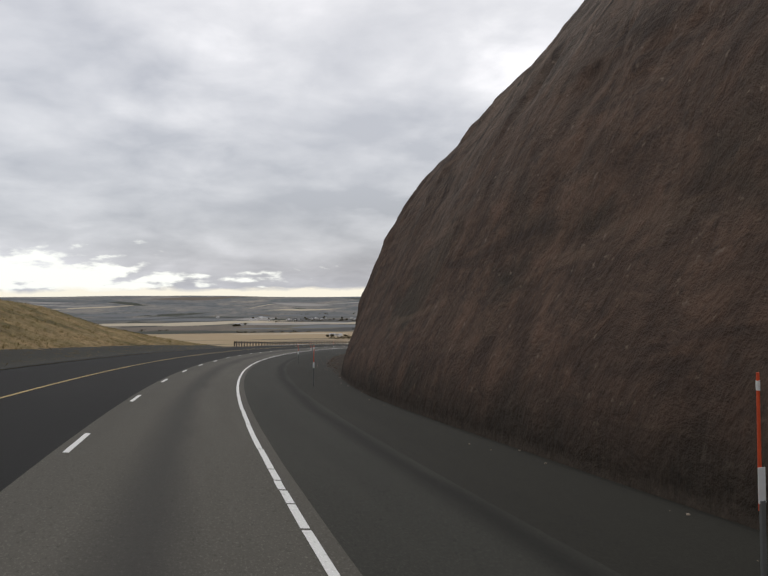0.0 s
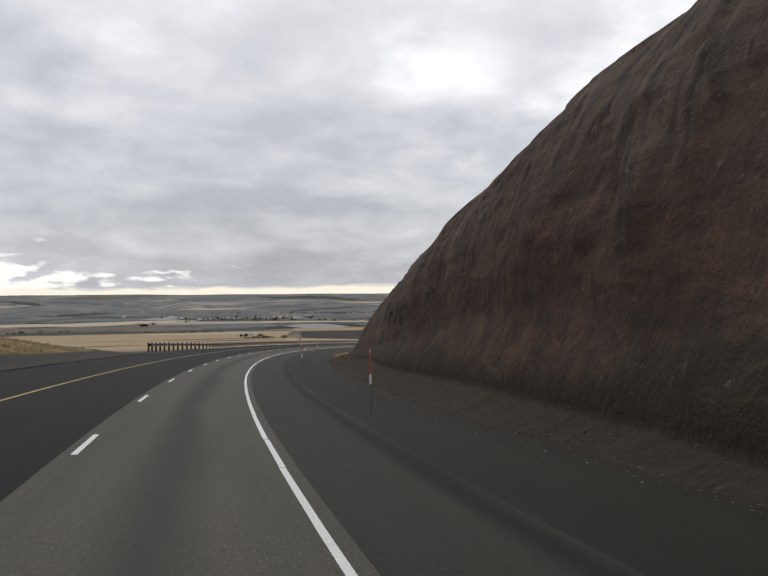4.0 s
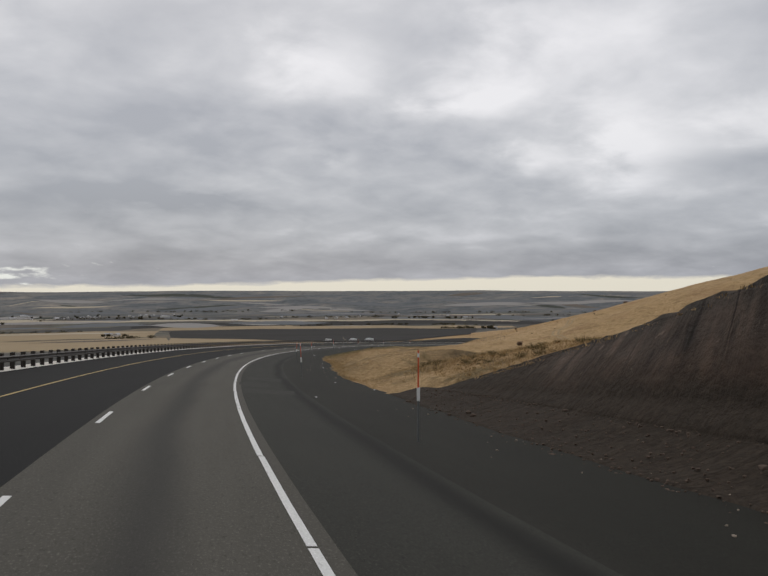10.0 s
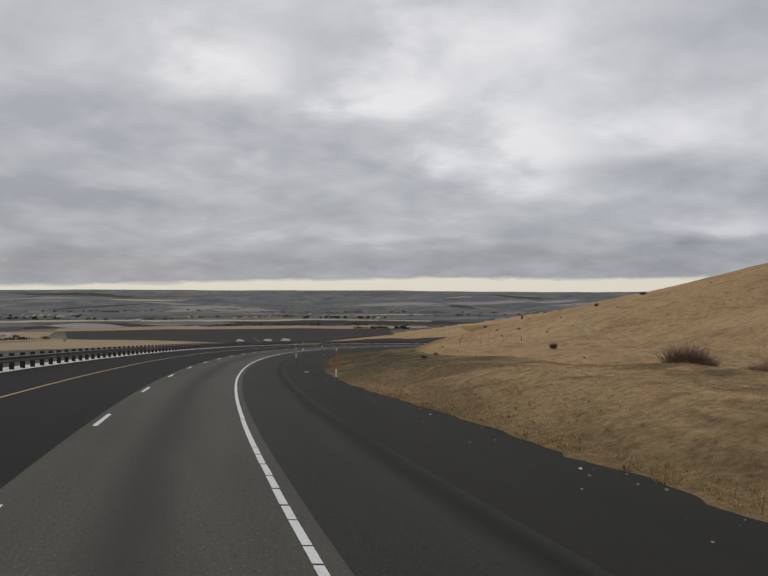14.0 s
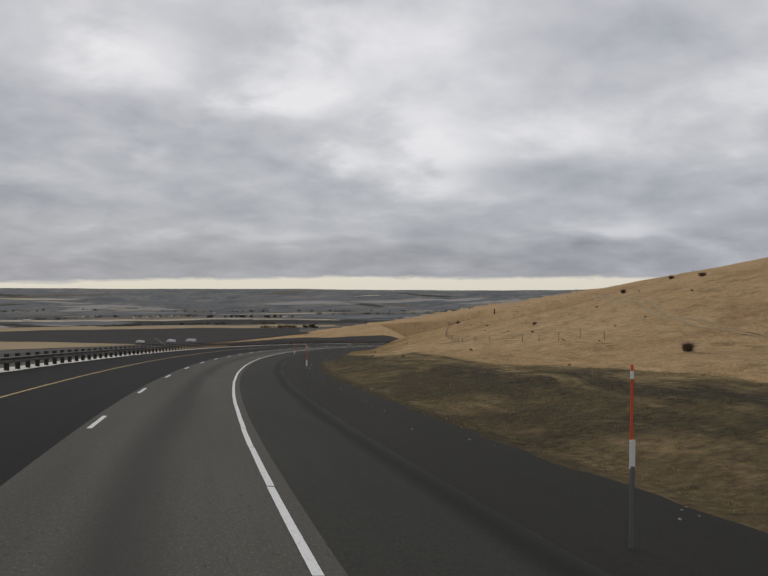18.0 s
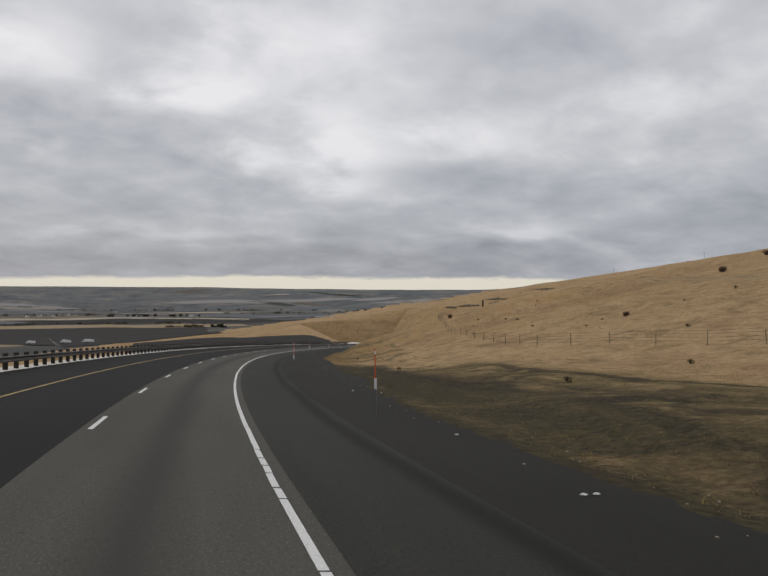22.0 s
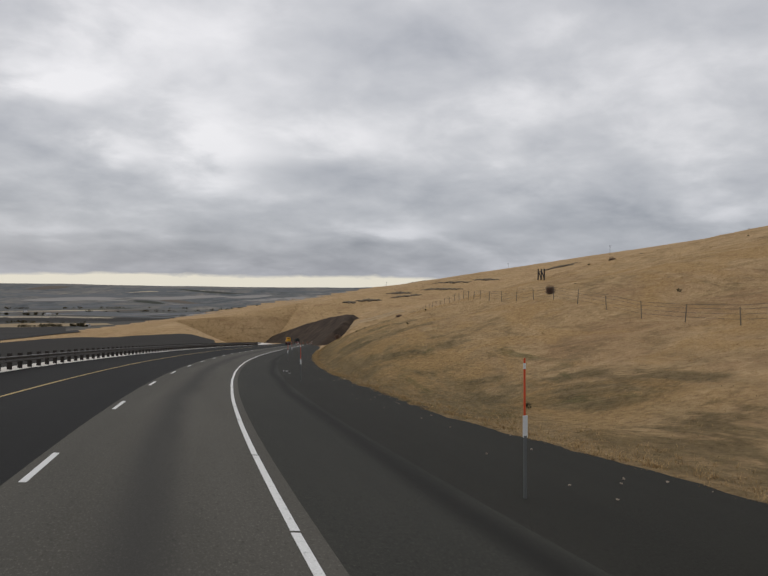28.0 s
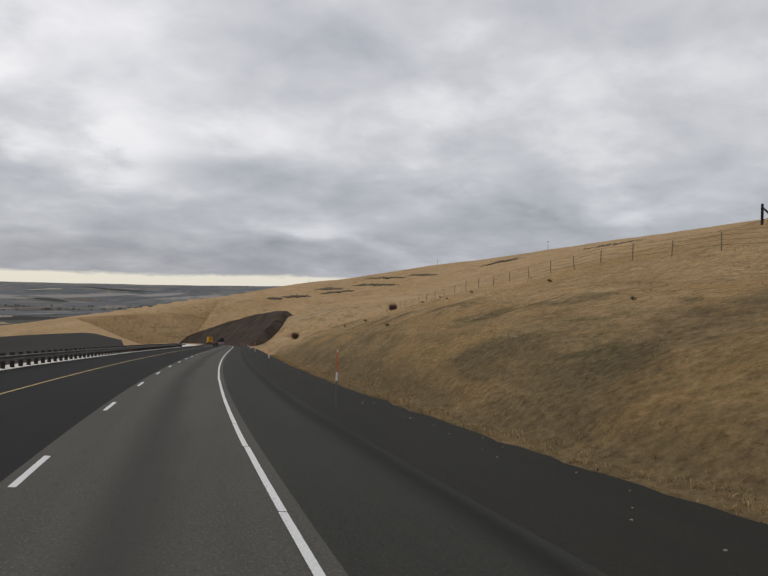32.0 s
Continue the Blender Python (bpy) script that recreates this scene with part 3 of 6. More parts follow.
# heights over the road's middle: the slope on the inside of the bend, past the rock cut
HILL = table([150, 196, 205, 213, 223, 250, 300, 350, 385, 425, 470, 510, 550, 640, 760, 850, 915, 936, 1000, 1110, 1200], [8.8, 15, 20, 35, 60, 90, 130],
             [[-0.9, 1, 4, 7, 8, 12, 20],
              [-0.9, 0.6, 1.8, 2.6, 4, 9, 18],
              [-0.9, 0.5, 1.3, 1.8, 2.5, 7, 17],
              [-1.1, -2.6, -3.6, -5.5, -5.5, 2, 12],
              [-0.9, 0.5, 0.9, -1.4, -5.0, 3, 13],
              [-0.9, 0.7, 0.9, -1.9, -4.6, 4.0, 13.5],
              [-0.9, 0.4, 0.6, -2.0, -3.4, 5.0, 15.5],
              [-0.9, 0.0, 0.2, -0.9, 1.4, 10, 22],
              [-0.9, -0.6, -0.2, 0.8, 5.3, 15, 27],
              [-0.9, -1.0, -0.7, 1.9, 8.8, 17.5, 28],
              [-0.9, -0.9, 0.4, 3.8, 10.8, 18.6, 27],
              [-0.9, 2.2, 3.6, 7.5, 14, 20.8, 27],
              [-0.9, 3, 5, 9.5, 15.7, 22.3, 28],
              [-0.9, 2.6, 4.6, 8.8, 13.2, 17.8, 22.5],
              [-0.9, 0.6, 1.0, 1.5, 3.5, 8, 14],
              [-0.9, 0.0, 0.5, 2.0, 9.0, 15, 21],
              [-0.9, -1.0, 2.0, 15.0, 22.0, 25, 29],
              [-0.9, -1.0, 2.0, 15.0, 22.0, 26, 31],
              [-0.9, -1.0, 1.0, 9.0, 23.0, 28, 34],
              [-0.9, -1.0, 0.0, 6.0, 14.0, 21, 31],
              [-0.9, 2.0, 4.0, 8.0, 14.0, 22, 32]])
LEFT = table([-60, 20, 90, 130, 165, 260, 660, 740, 800, 1200], [-250, -120, -60, -40, -25, -15, -9.6],
             [[-30, -10, 6, 9.8, 8.4, 3.4, 0.9],
              [-30, -10, 5, 8.6, 7.0, 3.0, 0.9],
              [-34, -14, 5, 8.3, 6.7, 2.6, 0.9],
              [-40, -20, -2, 3, 3.8, 1.9, 0.9],
              [-50, -26, -12, -7, -3, -0.6, 0.7],
              [-55, -28, -13, -8, -4, -0.8, 0.7],
              [-55, -28, -13, -8, -4, -0.8, 0.7],
              [-45, -22, -8, -4, 0.2, 1.2, 0.7],
              [-55, -28, -13, -8, -4, -0.8, 0.7],
              [-55, -28, -13, -8, -4, -0.8, 0.7]])


EDGE_S = [203, 210, 218, 235, 243, 250, 260, 275, 290, 310, 340, 360, 372, 385, 395, 410, 425, 440, 446, 455, 462, 480, 500, 540, 600]
EDGE_U = [9.3, 8.8, 9.1, 9.5, 9.9, 9.5, 8.7, 8.2, 8.3, 8.4, 7.9, 8.3, 8.5, 9.5, 11.0, 10.2, 10.6, 10.7, 10.4, 9.6, 9.2, 9.4, 9.0, 8.9, 9.2]


def verge_edge(s):
    """Where the cinder verge gives way to grass, metres across: a ragged line."""
    s = np.asarray(s, float)
    ragged = 0.30 * ripple(s, s * 0.21, 2.4, 0.3, 3) + 0.22 * ripple(s, s * 0.4, 0.7, 1.7, 3)
    return np.interp(s, EDGE_S, EDGE_U) + ragged + 4.0 * (1 - smooth(186, 195, s))


def hill_z(s, u):
    x, y = road_xy(s, u)
    near = road_z(s) + HILL(s, u)
    near = near + (natural(x, y) - near) * smooth(1070, 1195, s) * smooth(12, 60, u)
    z = near + (natural(x, y) - near) * smooth(110, 260, u)
    rough = smooth(10.5, 22, u)
    e = verge_edge(s)
    rim = road_z(s, u) - 0.13 + 0.19 * smooth(e - 0.6, e + 0.6, u) + 0.075 * ripple(x, y, 1.4, 0.5) + 0.03 * ripple(x, y, 0.4, 1.5)
    z = rim + (z - rim) * smooth(e - 0.2, e + 2.6, u)
    return z + rough * (0.35 * ripple(x, y, 7, 0.3) + 0.7 * ripple(x, y, 26, 1.9) * smooth(15, 50, u))


def left_z(s, u):
    x, y = road_xy(s, u)
    z = road_z(s) + LEFT(s, u) + smooth(-10, -20, u) * 0.3 * ripple(x, y, 6, 0.8)
    z = z + (natural(x, y) - z) * smooth(800, 1195, s) * smooth(-12, -75, u)
    return z + (road_z(s, u) - 0.03 - z) * smooth(-12.5, -9.6, u)


def sheet(name, P, mat, uv=None, smooth_shade=True):
    """A mesh from a grid of places, P[rows, columns, 3]."""
    a, b = P.shape[:2]
    i = np.arange(a * b).reshape(a, b)
    quads = np.stack([i[:-1, :-1], i[:-1, 1:], i[1:, 1:], i[1:, :-1]], -1).reshape(-1, 4)
    me = bpy.data.meshes.new(name)
    me.from_pydata(P.reshape(-1, 3).tolist(), [], quads.tolist())
    me.materials.append(mat)
    if uv is not None:
        lay = me.uv_layers.new(name="UVMap")
        lay.data.foreach_set("uv", uv.reshape(-1, 2)[quads.ravel()].astype(np.float32).ravel())
    if smooth_shade:
        me.polygons.foreach_set("use_smooth", [True] * len(me.polygons))
    me.update()
    return new(name, me)


# --- ground ---
def build_ground():
    ang = np.linspace(0, 2 * math.pi, 361)
    rad = np.unique(np.concatenate([np.arange(0, 500, 12.0), np.geomspace(500, 4900, 110), BOWL_R]))
    A, Rr = np.meshgrid(ang, rad)
    x, y = CENTRE[0] + Rr * np.sin(A), CENTRE[1] + Rr * np.cos(A)
    z = natural(x, y)
    s, u = road_su(x, y)
    inside = smooth(-60, -20, s) * (1 - smooth(1150, 1190, s))
    right = smooth(-10, 5, u) * (1 - smooth(np.where(s < 190, 160, 235), np.where(s < 190, 200, 285), u))
    left = (1 - smooth(-10, 5, u)) * smooth(-255, -205, u)
    low = np.minimum(z, road_z(s) + np.where(u > 0, -40.0, -70.0))
    w = inside * np.maximum(right, left)
    z = z * (1 - w) + low * w
    P = np.stack([x, y, z], -1)[:, ::-1]
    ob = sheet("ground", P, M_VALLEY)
    me = ob.data
    me.materials.append(M_GRASS)
    zc = np.array([p.center for p in me.polygons])
    plane = 13.0 + 0.165 * (0.5 * zc[:, 0] - 0.866 * zc[:, 1])
    me.polygons.foreach_set("material_index", (plane > np.interp(np.hypot(zc[:, 0] - CENTRE[0], zc[:, 1] - CENTRE[1]), BOWL_R, BOWL_Z) - 4).astype(np.int32))
    tagged(ob, "dry tan mountainside running down to a wide valley of ploughed fields", "ground", kind="structure")


build_ground()


def strip(name, s, u, zf, mat):
    S, U = np.meshgrid(s, u, indexing="ij")
    x, y = road_xy(S, U)
    return sheet(name, np.stack([x, y, zf(S, U)], -1), mat, np.stack([U, S], -1))


M_GRAVEL = plain("pale_gravel", (0.70, 0.665, 0.60), 0.95, 0.0, 1.5, 0.35, 0.5)
S_FINE = np.concatenate([np.arange(-60, 620, 2.0), np.arange(620, 1205, 5.0)])
S_HILL = np.concatenate([np.arange(177, 560, 1.0), np.arange(560, 620, 2.0), np.arange(620, 1205, 5.0)])


def ragged_edge():
    """The slope's sheet; its foot wanders over the verge."""
    S, U = np.meshgrid(S_HILL, np.concatenate([np.arange(6.9, 12, 0.25), np.arange(12, 40, 0.9), np.arange(40, 120, 2.5), np.arange(120, 301, 9.0)]), indexing="ij")
    x, y = road_xy(S, U)
    return sheet("hillside", np.stack([x, y, hill_z(S, U) - 25 * smooth(270, 300, U)], -1), M_SLOPE, np.stack([U, S], -1))


hill = ragged_edge()
tagged(hill, "tan bunchgrass hillside rising above the road", "hillside", kind="structure")
bank = strip("left_bank", S_FINE, np.concatenate([np.arange(-270, -70, 8.0), np.arange(-70, -30, 2.5), np.arange(-30, -12, 1.0), np.arange(-12, -8.7, 0.4)]), lambda s, u: left_z(s, u) - 30 * smooth(-230, -268, u), M_TURF)
tagged(bank, "grassy bank falling away beside the road", "bank", kind="structure")

_s = np.arange(150, 760, 3.0)
_S, _U = np.meshgrid(_s, np.array([-21.0, -19.0, -17.0, -15.0, -13.5, -12.5, -11.5, -10.8, -10.3, -9.9, -9.6, -9.3, -9.0]), indexing="ij")
_U = np.minimum(_U, -9.0 - 2.9 * (1 - smooth(157, 192, _S)) + 0.25 * ripple(_S, _S * 0.3, 2.0, 0.4))
_x, _y = road_xy(_S, _U)
edge = sheet("gravel_strip", np.stack([_x, _y, np.maximum(left_z(_S, _U) + 0.05, np.where(_U > -9.8, road_z(_S, _U) + 0.012, -1e3))], -1), M_GRAVEL)
tagged(edge, "pale gravel strip beneath and behind the guardrail", "gravel", kind="structure")

M_DIRT = plain("brown_dirt", (0.026, 0.0245, 0.018), 0.95, 0.0, 1.2, 0.45, 0.5)
_s = np.arange(-60, 152, 2.0)
_S, _U = np.meshgrid(_s, np.linspace(-12.6, -9.72, 8), indexing="ij")
_U = _U + 0.8 * ripple(_S, _S * 0.2, 5.0, 0.9) * smooth(-9.9, -12.6, _U)
_x, _y = road_xy(_S, _U)
dirt = sheet("dirt_strip", np.stack([_x, _y, left_z(_S, _U) + 0.06 - 0.15 * smooth(-12.0, -12.6, _U)], -1), M_DIRT)
tagged(dirt, "bare brown dirt strip between pavement and bank", "dirt", kind="structure")

# --- road ---
S_ROAD = np.concatenate([np.arange(-60, 640, 3.0), np.arange(640, 1205, 6.0)])


def paving(name, u0, u1, mat, label, lift=0.0, s=S_ROAD, n=3):
    ob = strip(name, s, np.linspace(u0, u1, n), lambda S, U: road_z(S, U) + lift, mat)
    return tagged(ob, label, "road", kind="structure")


paving("road", DASH - 0.22, EDGE + 0.3, M_LANE, "worn light grey driving lane with dark wheel paths")
paving("passing_lane", -9.75, DASH - 0.22, M_LANE_LEFT, "dark fresh asphalt passing lane and left shoulder")
paving("shoulder", EDGE + 0.3, 4.75, M_SHOULDER, "dark asphalt shoulder with a sealed seam")
verge = strip("verge", S_ROAD, np.linspace(4.75, 12.4, 26), lambda S, U: road_z(S, U) - 2.5 * smooth(verge_edge(S) + 0.7, verge_edge(S) + 1.6, U) * smooth(204, 210, S), M_VERGE)
tagged(verge, "dark cinder and gravel verge beside the shoulder", "road", kind="structure")


def build_edge_line():
    """Painted in runs, nicked where the joints cross it; over the old patches it has worn to short pieces."""
    rnd = random.Random(12)
    verts, faces, uvs = [], [], []
    s = -60.0
    while s < 1195:
        worn = 186 < s < 232 or 8 < s % 170 < 14
        run = rnd.uniform(0.7, 1.5) if worn else rnd.uniform(2.5, 7.5)
        a, e = s, s + run
        n = max(2, int(run / 2) + 1)
        wob = rnd.uniform(-0.012, 0.012)
        for i in range(n):
            t = a + (e - a) * i / (n - 1)
            for u in (EDGE - 0.062 + wob, EDGE + 0.062 + wob):
                x, y = road_xy(t, u)
                verts.append((float(x), float(y), float(road_z(t, u)) + 0.007))
                uvs.append((u, t))
            if i:
                b = len(verts)
                faces.append((b - 4, b - 3, b - 1, b - 2))
        s = e + (rnd.uniform(0.05, 0.11) if worn else rnd.uniform(0.03, 0.10))
    me = bpy.data.meshes.new("edge_line")
    me.from_pydata(verts, [], faces)
    lay = me.uv_layers.new(name="UVMap")
    for lp in me.loops:
        lay.data[lp.index].uv = uvs[lp.vertex_index]
    me.materials.append(M_WHITE)
    tagged(new("edge_line", me), "worn white edge line nicked at the joints", "road marking", kind="structure")


build_edge_line()
for _s0, _s1, _u0, _u1 in ((188.5, 191.5, 1.9, 4.2), (193.0, 197.5, 1.8, 3.4), (199.5, 203.0, 2.1, 4.1)):
    _S, _U = np.meshgrid(np.linspace(_s0, _s1, 24), np.linspace(_u0, _u1, 12), indexing="ij")
    _f = (np.abs((_S - _s0) / (_s1 - _s0) - 0.5) * 2) ** 4
    _U = _U + 0.30 * ripple(_S, _U, 0.8, _s0) + 0.25 * _f * np.sin(_U * 5)
    _S = _S + 0.35 * ripple(_U, _S * 0.3, 0.6, _s0)
    _x, _y = road_xy(_S, _U)
    _ob = sheet("shoulder_patch", np.stack([_x, _y, road_z(_S, _U) + 0.005], -1), M_PATCH, np.stack([_U, _S], -1))
    tagged(_ob, "paler ragged patch in the shoulder asphalt", "road", kind="structure")
paving("yellow_line", YELLOW - 0.05, YELLOW + 0.05, M_YELLOW, "solid yellow line along the left shoulder", 0.006, n=2)


def box(bm, x0, x1, y0, y1, z0, z1):
    m = bmesh.ops.create_cube(bm, size=1.0)
    for v in m["verts"]:
        v.co = Vector((x0 + (v.co.x + 0.5) * (x1 - x0), y0 + (v.co.y + 0.5) * (y1 - y0), z0 + (v.co.z + 0.5) * (z1 - z0)))
    return m["verts"]


def part(name, bm, mat, parent=None, label="", bevel=0.0):
    """Link a bmesh as one mesh object, a part of parent."""
    if bevel:
        bmesh.ops.bevel(bm, geom=bm.edges[:], offset=bevel, segments=2, affect="EDGES", profile=0.6)
    me = bpy.data.meshes.new(name)
    bm.to_mesh(me)
    bm.free()
    me.materials.append(mat)
    ob = new(name, me)
    if parent is not None:
        ob.parent = parent
    if label:
        ob["label"] = label
    return ob


# --- the rock cut ---
CUT_S = [-60, -20, 0, 20, 40, 60, 80, 100, 120, 140, 155, 170, 182, 194]
CUT_H = [42.77, 38.64, 35.02, 31.93, 30.36, 32.49, 19.99, 19.11, 13.2, 9.04, 6.8, 4.39, 2.41, 0.0]
CUT_C = [0.61, 0.61, 0.6, 0.6, 0.65, 0.8, 0.59, 0.66, 0.45, 0.27, 0.34, 0.38, 0.89, 0.98]
CUT_P = [1.5, 1.5, 1.48, 1.49, 1.67, 1.95, 2.81, 3.64, 3.48, 1.65, 1.23, 1.18, 1.22, 1.23]
CUT_B = [9.83, 9.75, 9.67, 9.57, 9.26, 9.92, 12.24, 12.99, 12.87, 13.61, 12.8, 12.36, 12.0, 11.29]


def build_cut():
    rnd = np.random.RandomState(17)
    s = np.arange(-60, 194.5, 0.45)
    v = np.concatenate([np.linspace(0, 1, 84), 1 + np.array([0.6, 1.6, 3, 5, 8, 12, 18, 26, 36, 50, 70, 100, 140, 190, 250]) / 1000])
    S, Vv = np.meshgrid(s, v, indexing="ij")
    H = np.interp(S, CUT_S, CUT_H)
    C = np.interp(S, CUT_S, CUT_C)
    f = np.minimum(Vv, 1)
    back = np.maximum(Vv - 1, 0) * 1000
    B = np.interp(S, CUT_S, CUT_B)
    lift = 0.24 * np.maximum(B - 9.8, 0)
    fillet = 1.1 * np.minimum(H / 12, 1)
    U = B + f ** np.interp(S, CUT_S, CUT_P) * H * C + back - fillet * (1 - smooth(0, 0.2, f))
    up = f * np.maximum(H - lift, 0)
    Z = road_z(S, 9.3) + lift + up + back * 0.15
    rough = np.sin(np.clip(f, 0, 1) * math.pi) ** 0.5 * smooth(0.02, 0.4, f)
    lean = S - 0.5 * up
    d = 0.34 * ripple(lean, up * 0.12, 2.8, 0.7, 2) + 0.42 * ripple(S, up * 0.3, 14, 1.5) + 0.30 * ripple(lean, up * 0.2, 5.2, 3.1, 2)
    d = d + smooth(0.5, 0.7, f) * 0.30 * ripple(lean, up * 0.4, 3.0, 5.1, 2) + 0.25 * ripple(S * 0.07, up, 2.6, 6.2) + 0.22 * ripple(S, up, 5.0, 7.7) - 0.25
    # weathered columns and broken blocks stand proud by turns
    for wide, tall, amount in ((1.8, 3.4, 0.30), (0.9, 1.7, 0.20)):
        col = np.floor((S - 0.15 * up) / wide + 0.5 * ripple(S, up, 2.2, 1.0, 2))
        row = np.floor(up / tall + 0.37 * np.mod(col * 7.3, 3.0))
        hash_ = np.mod(np.sin(col * 12.9898 + row * 78.233) * 43758.5453, 1.0)
        d = d + amount * (hash_ - 0.5) * smooth(0.12, 0.5, f + 0.25 * ripple(S, up, 4.0, 2.9, 2))
    U = U - d * rough * np.minimum(H / 16, 1)
    Z = Z + (0.22 * ripple(S, U, 3.0, 2.2) + rnd.uniform(-0.12, 0.12, S.shape)) * smooth(0.9, 1, f) * np.minimum(H / 6, 1)
    # an apron of loose scree rises from the verge to the foot of the rock
    start = (B - fillet)[:, :1]
    toe = np.minimum(9.5, start[:, 0] - 0.3) + 0.35 * ripple(s, s * 0.1, 3.0, 0.2)
    shares = np.array([0.0, 0.12, 0.3, 0.5, 0.7, 0.85])
    apron = toe[:, None] + (start - toe[:, None]) * shares
    heap = lift[:, :1] * shares ** 1.6 + 0.07 * ripple(np.repeat(s[:, None], 6, 1), apron, 0.9, 3.3, 2) * smooth(0.0, 0.3, shares)
    U = np.concatenate([toe[:, None] - 0.5, apron, U], 1)
    Z = np.concatenate([road_z(s, 9.3)[:, None] - 0.35, road_z(s, 9.3)[:, None] + 0.02 + heap, Z], 1)
    S = np.repeat(s[:, None], U.shape[1], 1)
    share = np.concatenate([np.zeros((len(s), 7)), np.minimum(Vv, 1)], 1)
    x, y = road_xy(S, U)
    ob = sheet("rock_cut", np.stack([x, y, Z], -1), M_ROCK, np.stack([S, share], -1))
    rise = np.concatenate([np.zeros((len(s), 7)), up], 1)
    lay = ob.data.uv_layers.new(name="Face")
    lay.data.foreach_set("uv", np.stack([S - 0.35 * rise, rise], -1).reshape(-1, 2)[[v for p in ob.data.polygons for v in p.vertices]].astype(np.float32).ravel())
    ob.data.materials.append(M_GRASS)
    idx = np.zeros((S.shape[0] - 1, S.shape[1] - 1), np.int32)
    idx[:, 91:] = 1
    ob.data.polygons.foreach_set("material_index", idx.ravel())
    tagged(ob, "high dark brown basalt road cut with rubble at its foot", "rock cut", kind="structure")


build_cut()


# --- dashes ---
def build_dashes():
    road = bpy.data.objects["road"]
    me = None
    for k in range(-6, 84):
        s = 16.82 + 12.19 * k
        if me is None:
            bm = bmesh.new()
            box(bm, -0.055, 0.055, -1.52, 1.52, -0.01, 0.006)
            ob = part("lane_dash", bm, M_WHITE, road)
            me = ob.data
        else:
            ob = new("lane_dash", me)
            ob.parent = road
        roll = math.degrees(math.atan(FALL - FLATTEN * s))
        ob.matrix_basis = Matrix.Translation(at(s, DASH)) @ pose(0, 0, 0, 0, 0, facing(s)) @ pose(0, 0, 0, -math.degrees(math.atan(GRADE + STEEPEN * s)), roll, 0)


build_dashes()

# --- shared finishes ---
M_STEEL = plain("weathered_steel", (0.105, 0.098, 0.09), 0.6, 0.35, 3.0)
M_POST = plain("weathered_dark_timber", (0.035, 0.030, 0.026), 0.9, 0.0, 5.0, 0.4)
M_PALE_TIMBER = plain("grey_fence_timber", (0.22, 0.18, 0.14), 0.9, 0.0, 5.0, 0.4)
M_CHANNEL = plain("grey_green_post_paint", (0.15, 0.155, 0.15), 0.7, 0.0, 8.0, 0.3)
M_REFLECT = plain("white_reflective_sheeting", (0.82, 0.82, 0.80), 0.4, 0.0, 9.0, 0.12)
M_ORANGE = plain("red_orange_fibreglass", (0.72, 0.10, 0.035), 0.5, 0.0, 9.0, 0.15)
M_RUBBER = plain("tyre_rubber", (0.018, 0.018, 0.018), 0.85, 0.0, 10.0, 0.3)
M_YELLOW_PAINT = plain("deep_yellow_truck_paint", (0.80, 0.40, 0.018), 0.4, 0.0, 1.5, 0.12)
M_BLACK = plain("black_trim", (0.02, 0.02, 0.022), 0.6, 0.0, 4.0, 0.3)
M_MAROON = plain("dark_maroon_car_paint", (0.035, 0.010, 0.013), 0.25, 0.3, 2.0, 0.2)
M_RED = plain("red_lamp_plastic", (0.65, 0.03, 0.03), 0.3, 0.0, 12.0, 0.2)
M_WHITE_PAINT = plain("white_vehicle_paint", (0.78, 0.78, 0.77), 0.4, 0.0, 1.0, 0.1)
M_TARP = plain("dark_green_tarpaulin", (0.022, 0.026, 0.024), 0.75, 0.0, 1.2, 0.4, 0.4)
M_DARK_GLASS = plain("tinted_glass", (0.03, 0.035, 0.04), 0.08, 0.0, 1.0, 0.2, 0.0)
M_CHROME = plain("wheel_metal", (0.45, 0.45, 0.46), 0.35, 0.8, 4.0, 0.2)
M_WALL = plain("pale_farm_wall", (0.62, 0.60, 0.56), 0.8, 0.0, 0.4, 0.15)
M_ROOF = plain("grey_metal_roof", (0.34, 0.34, 0.35), 0.6, 0.2, 0.3, 0.2)
M_WIRE = plain("fence_wire", (0.07, 0.068, 0.065), 0.6, 0.6, 4.0)
M_STONE = plain("loose_basalt", (0.125, 0.090, 0.068), 0.95, 0.0, 4.0, 0.5, 0.5)
M_DEBRIS = plain("pale_loose_stone", (0.34, 0.28, 0.22), 0.95, 0.0, 4.0, 0.4, 0.5)
M_LITTER = plain("white_plastic_litter", (0.72, 0.72, 0.70), 0.6, 0.0, 12.0, 0.2)


def leafy(name, a, b):
    """Blades and twigs, each island its own tone."""
    m = material(name)
    n = Nodes(m)
    r = n.add("ShaderNodeNewGeometry").outputs["Random Per Island"]
    n.surface(n.mix(r, a, b), 0.95, specular=0.1)
    return m


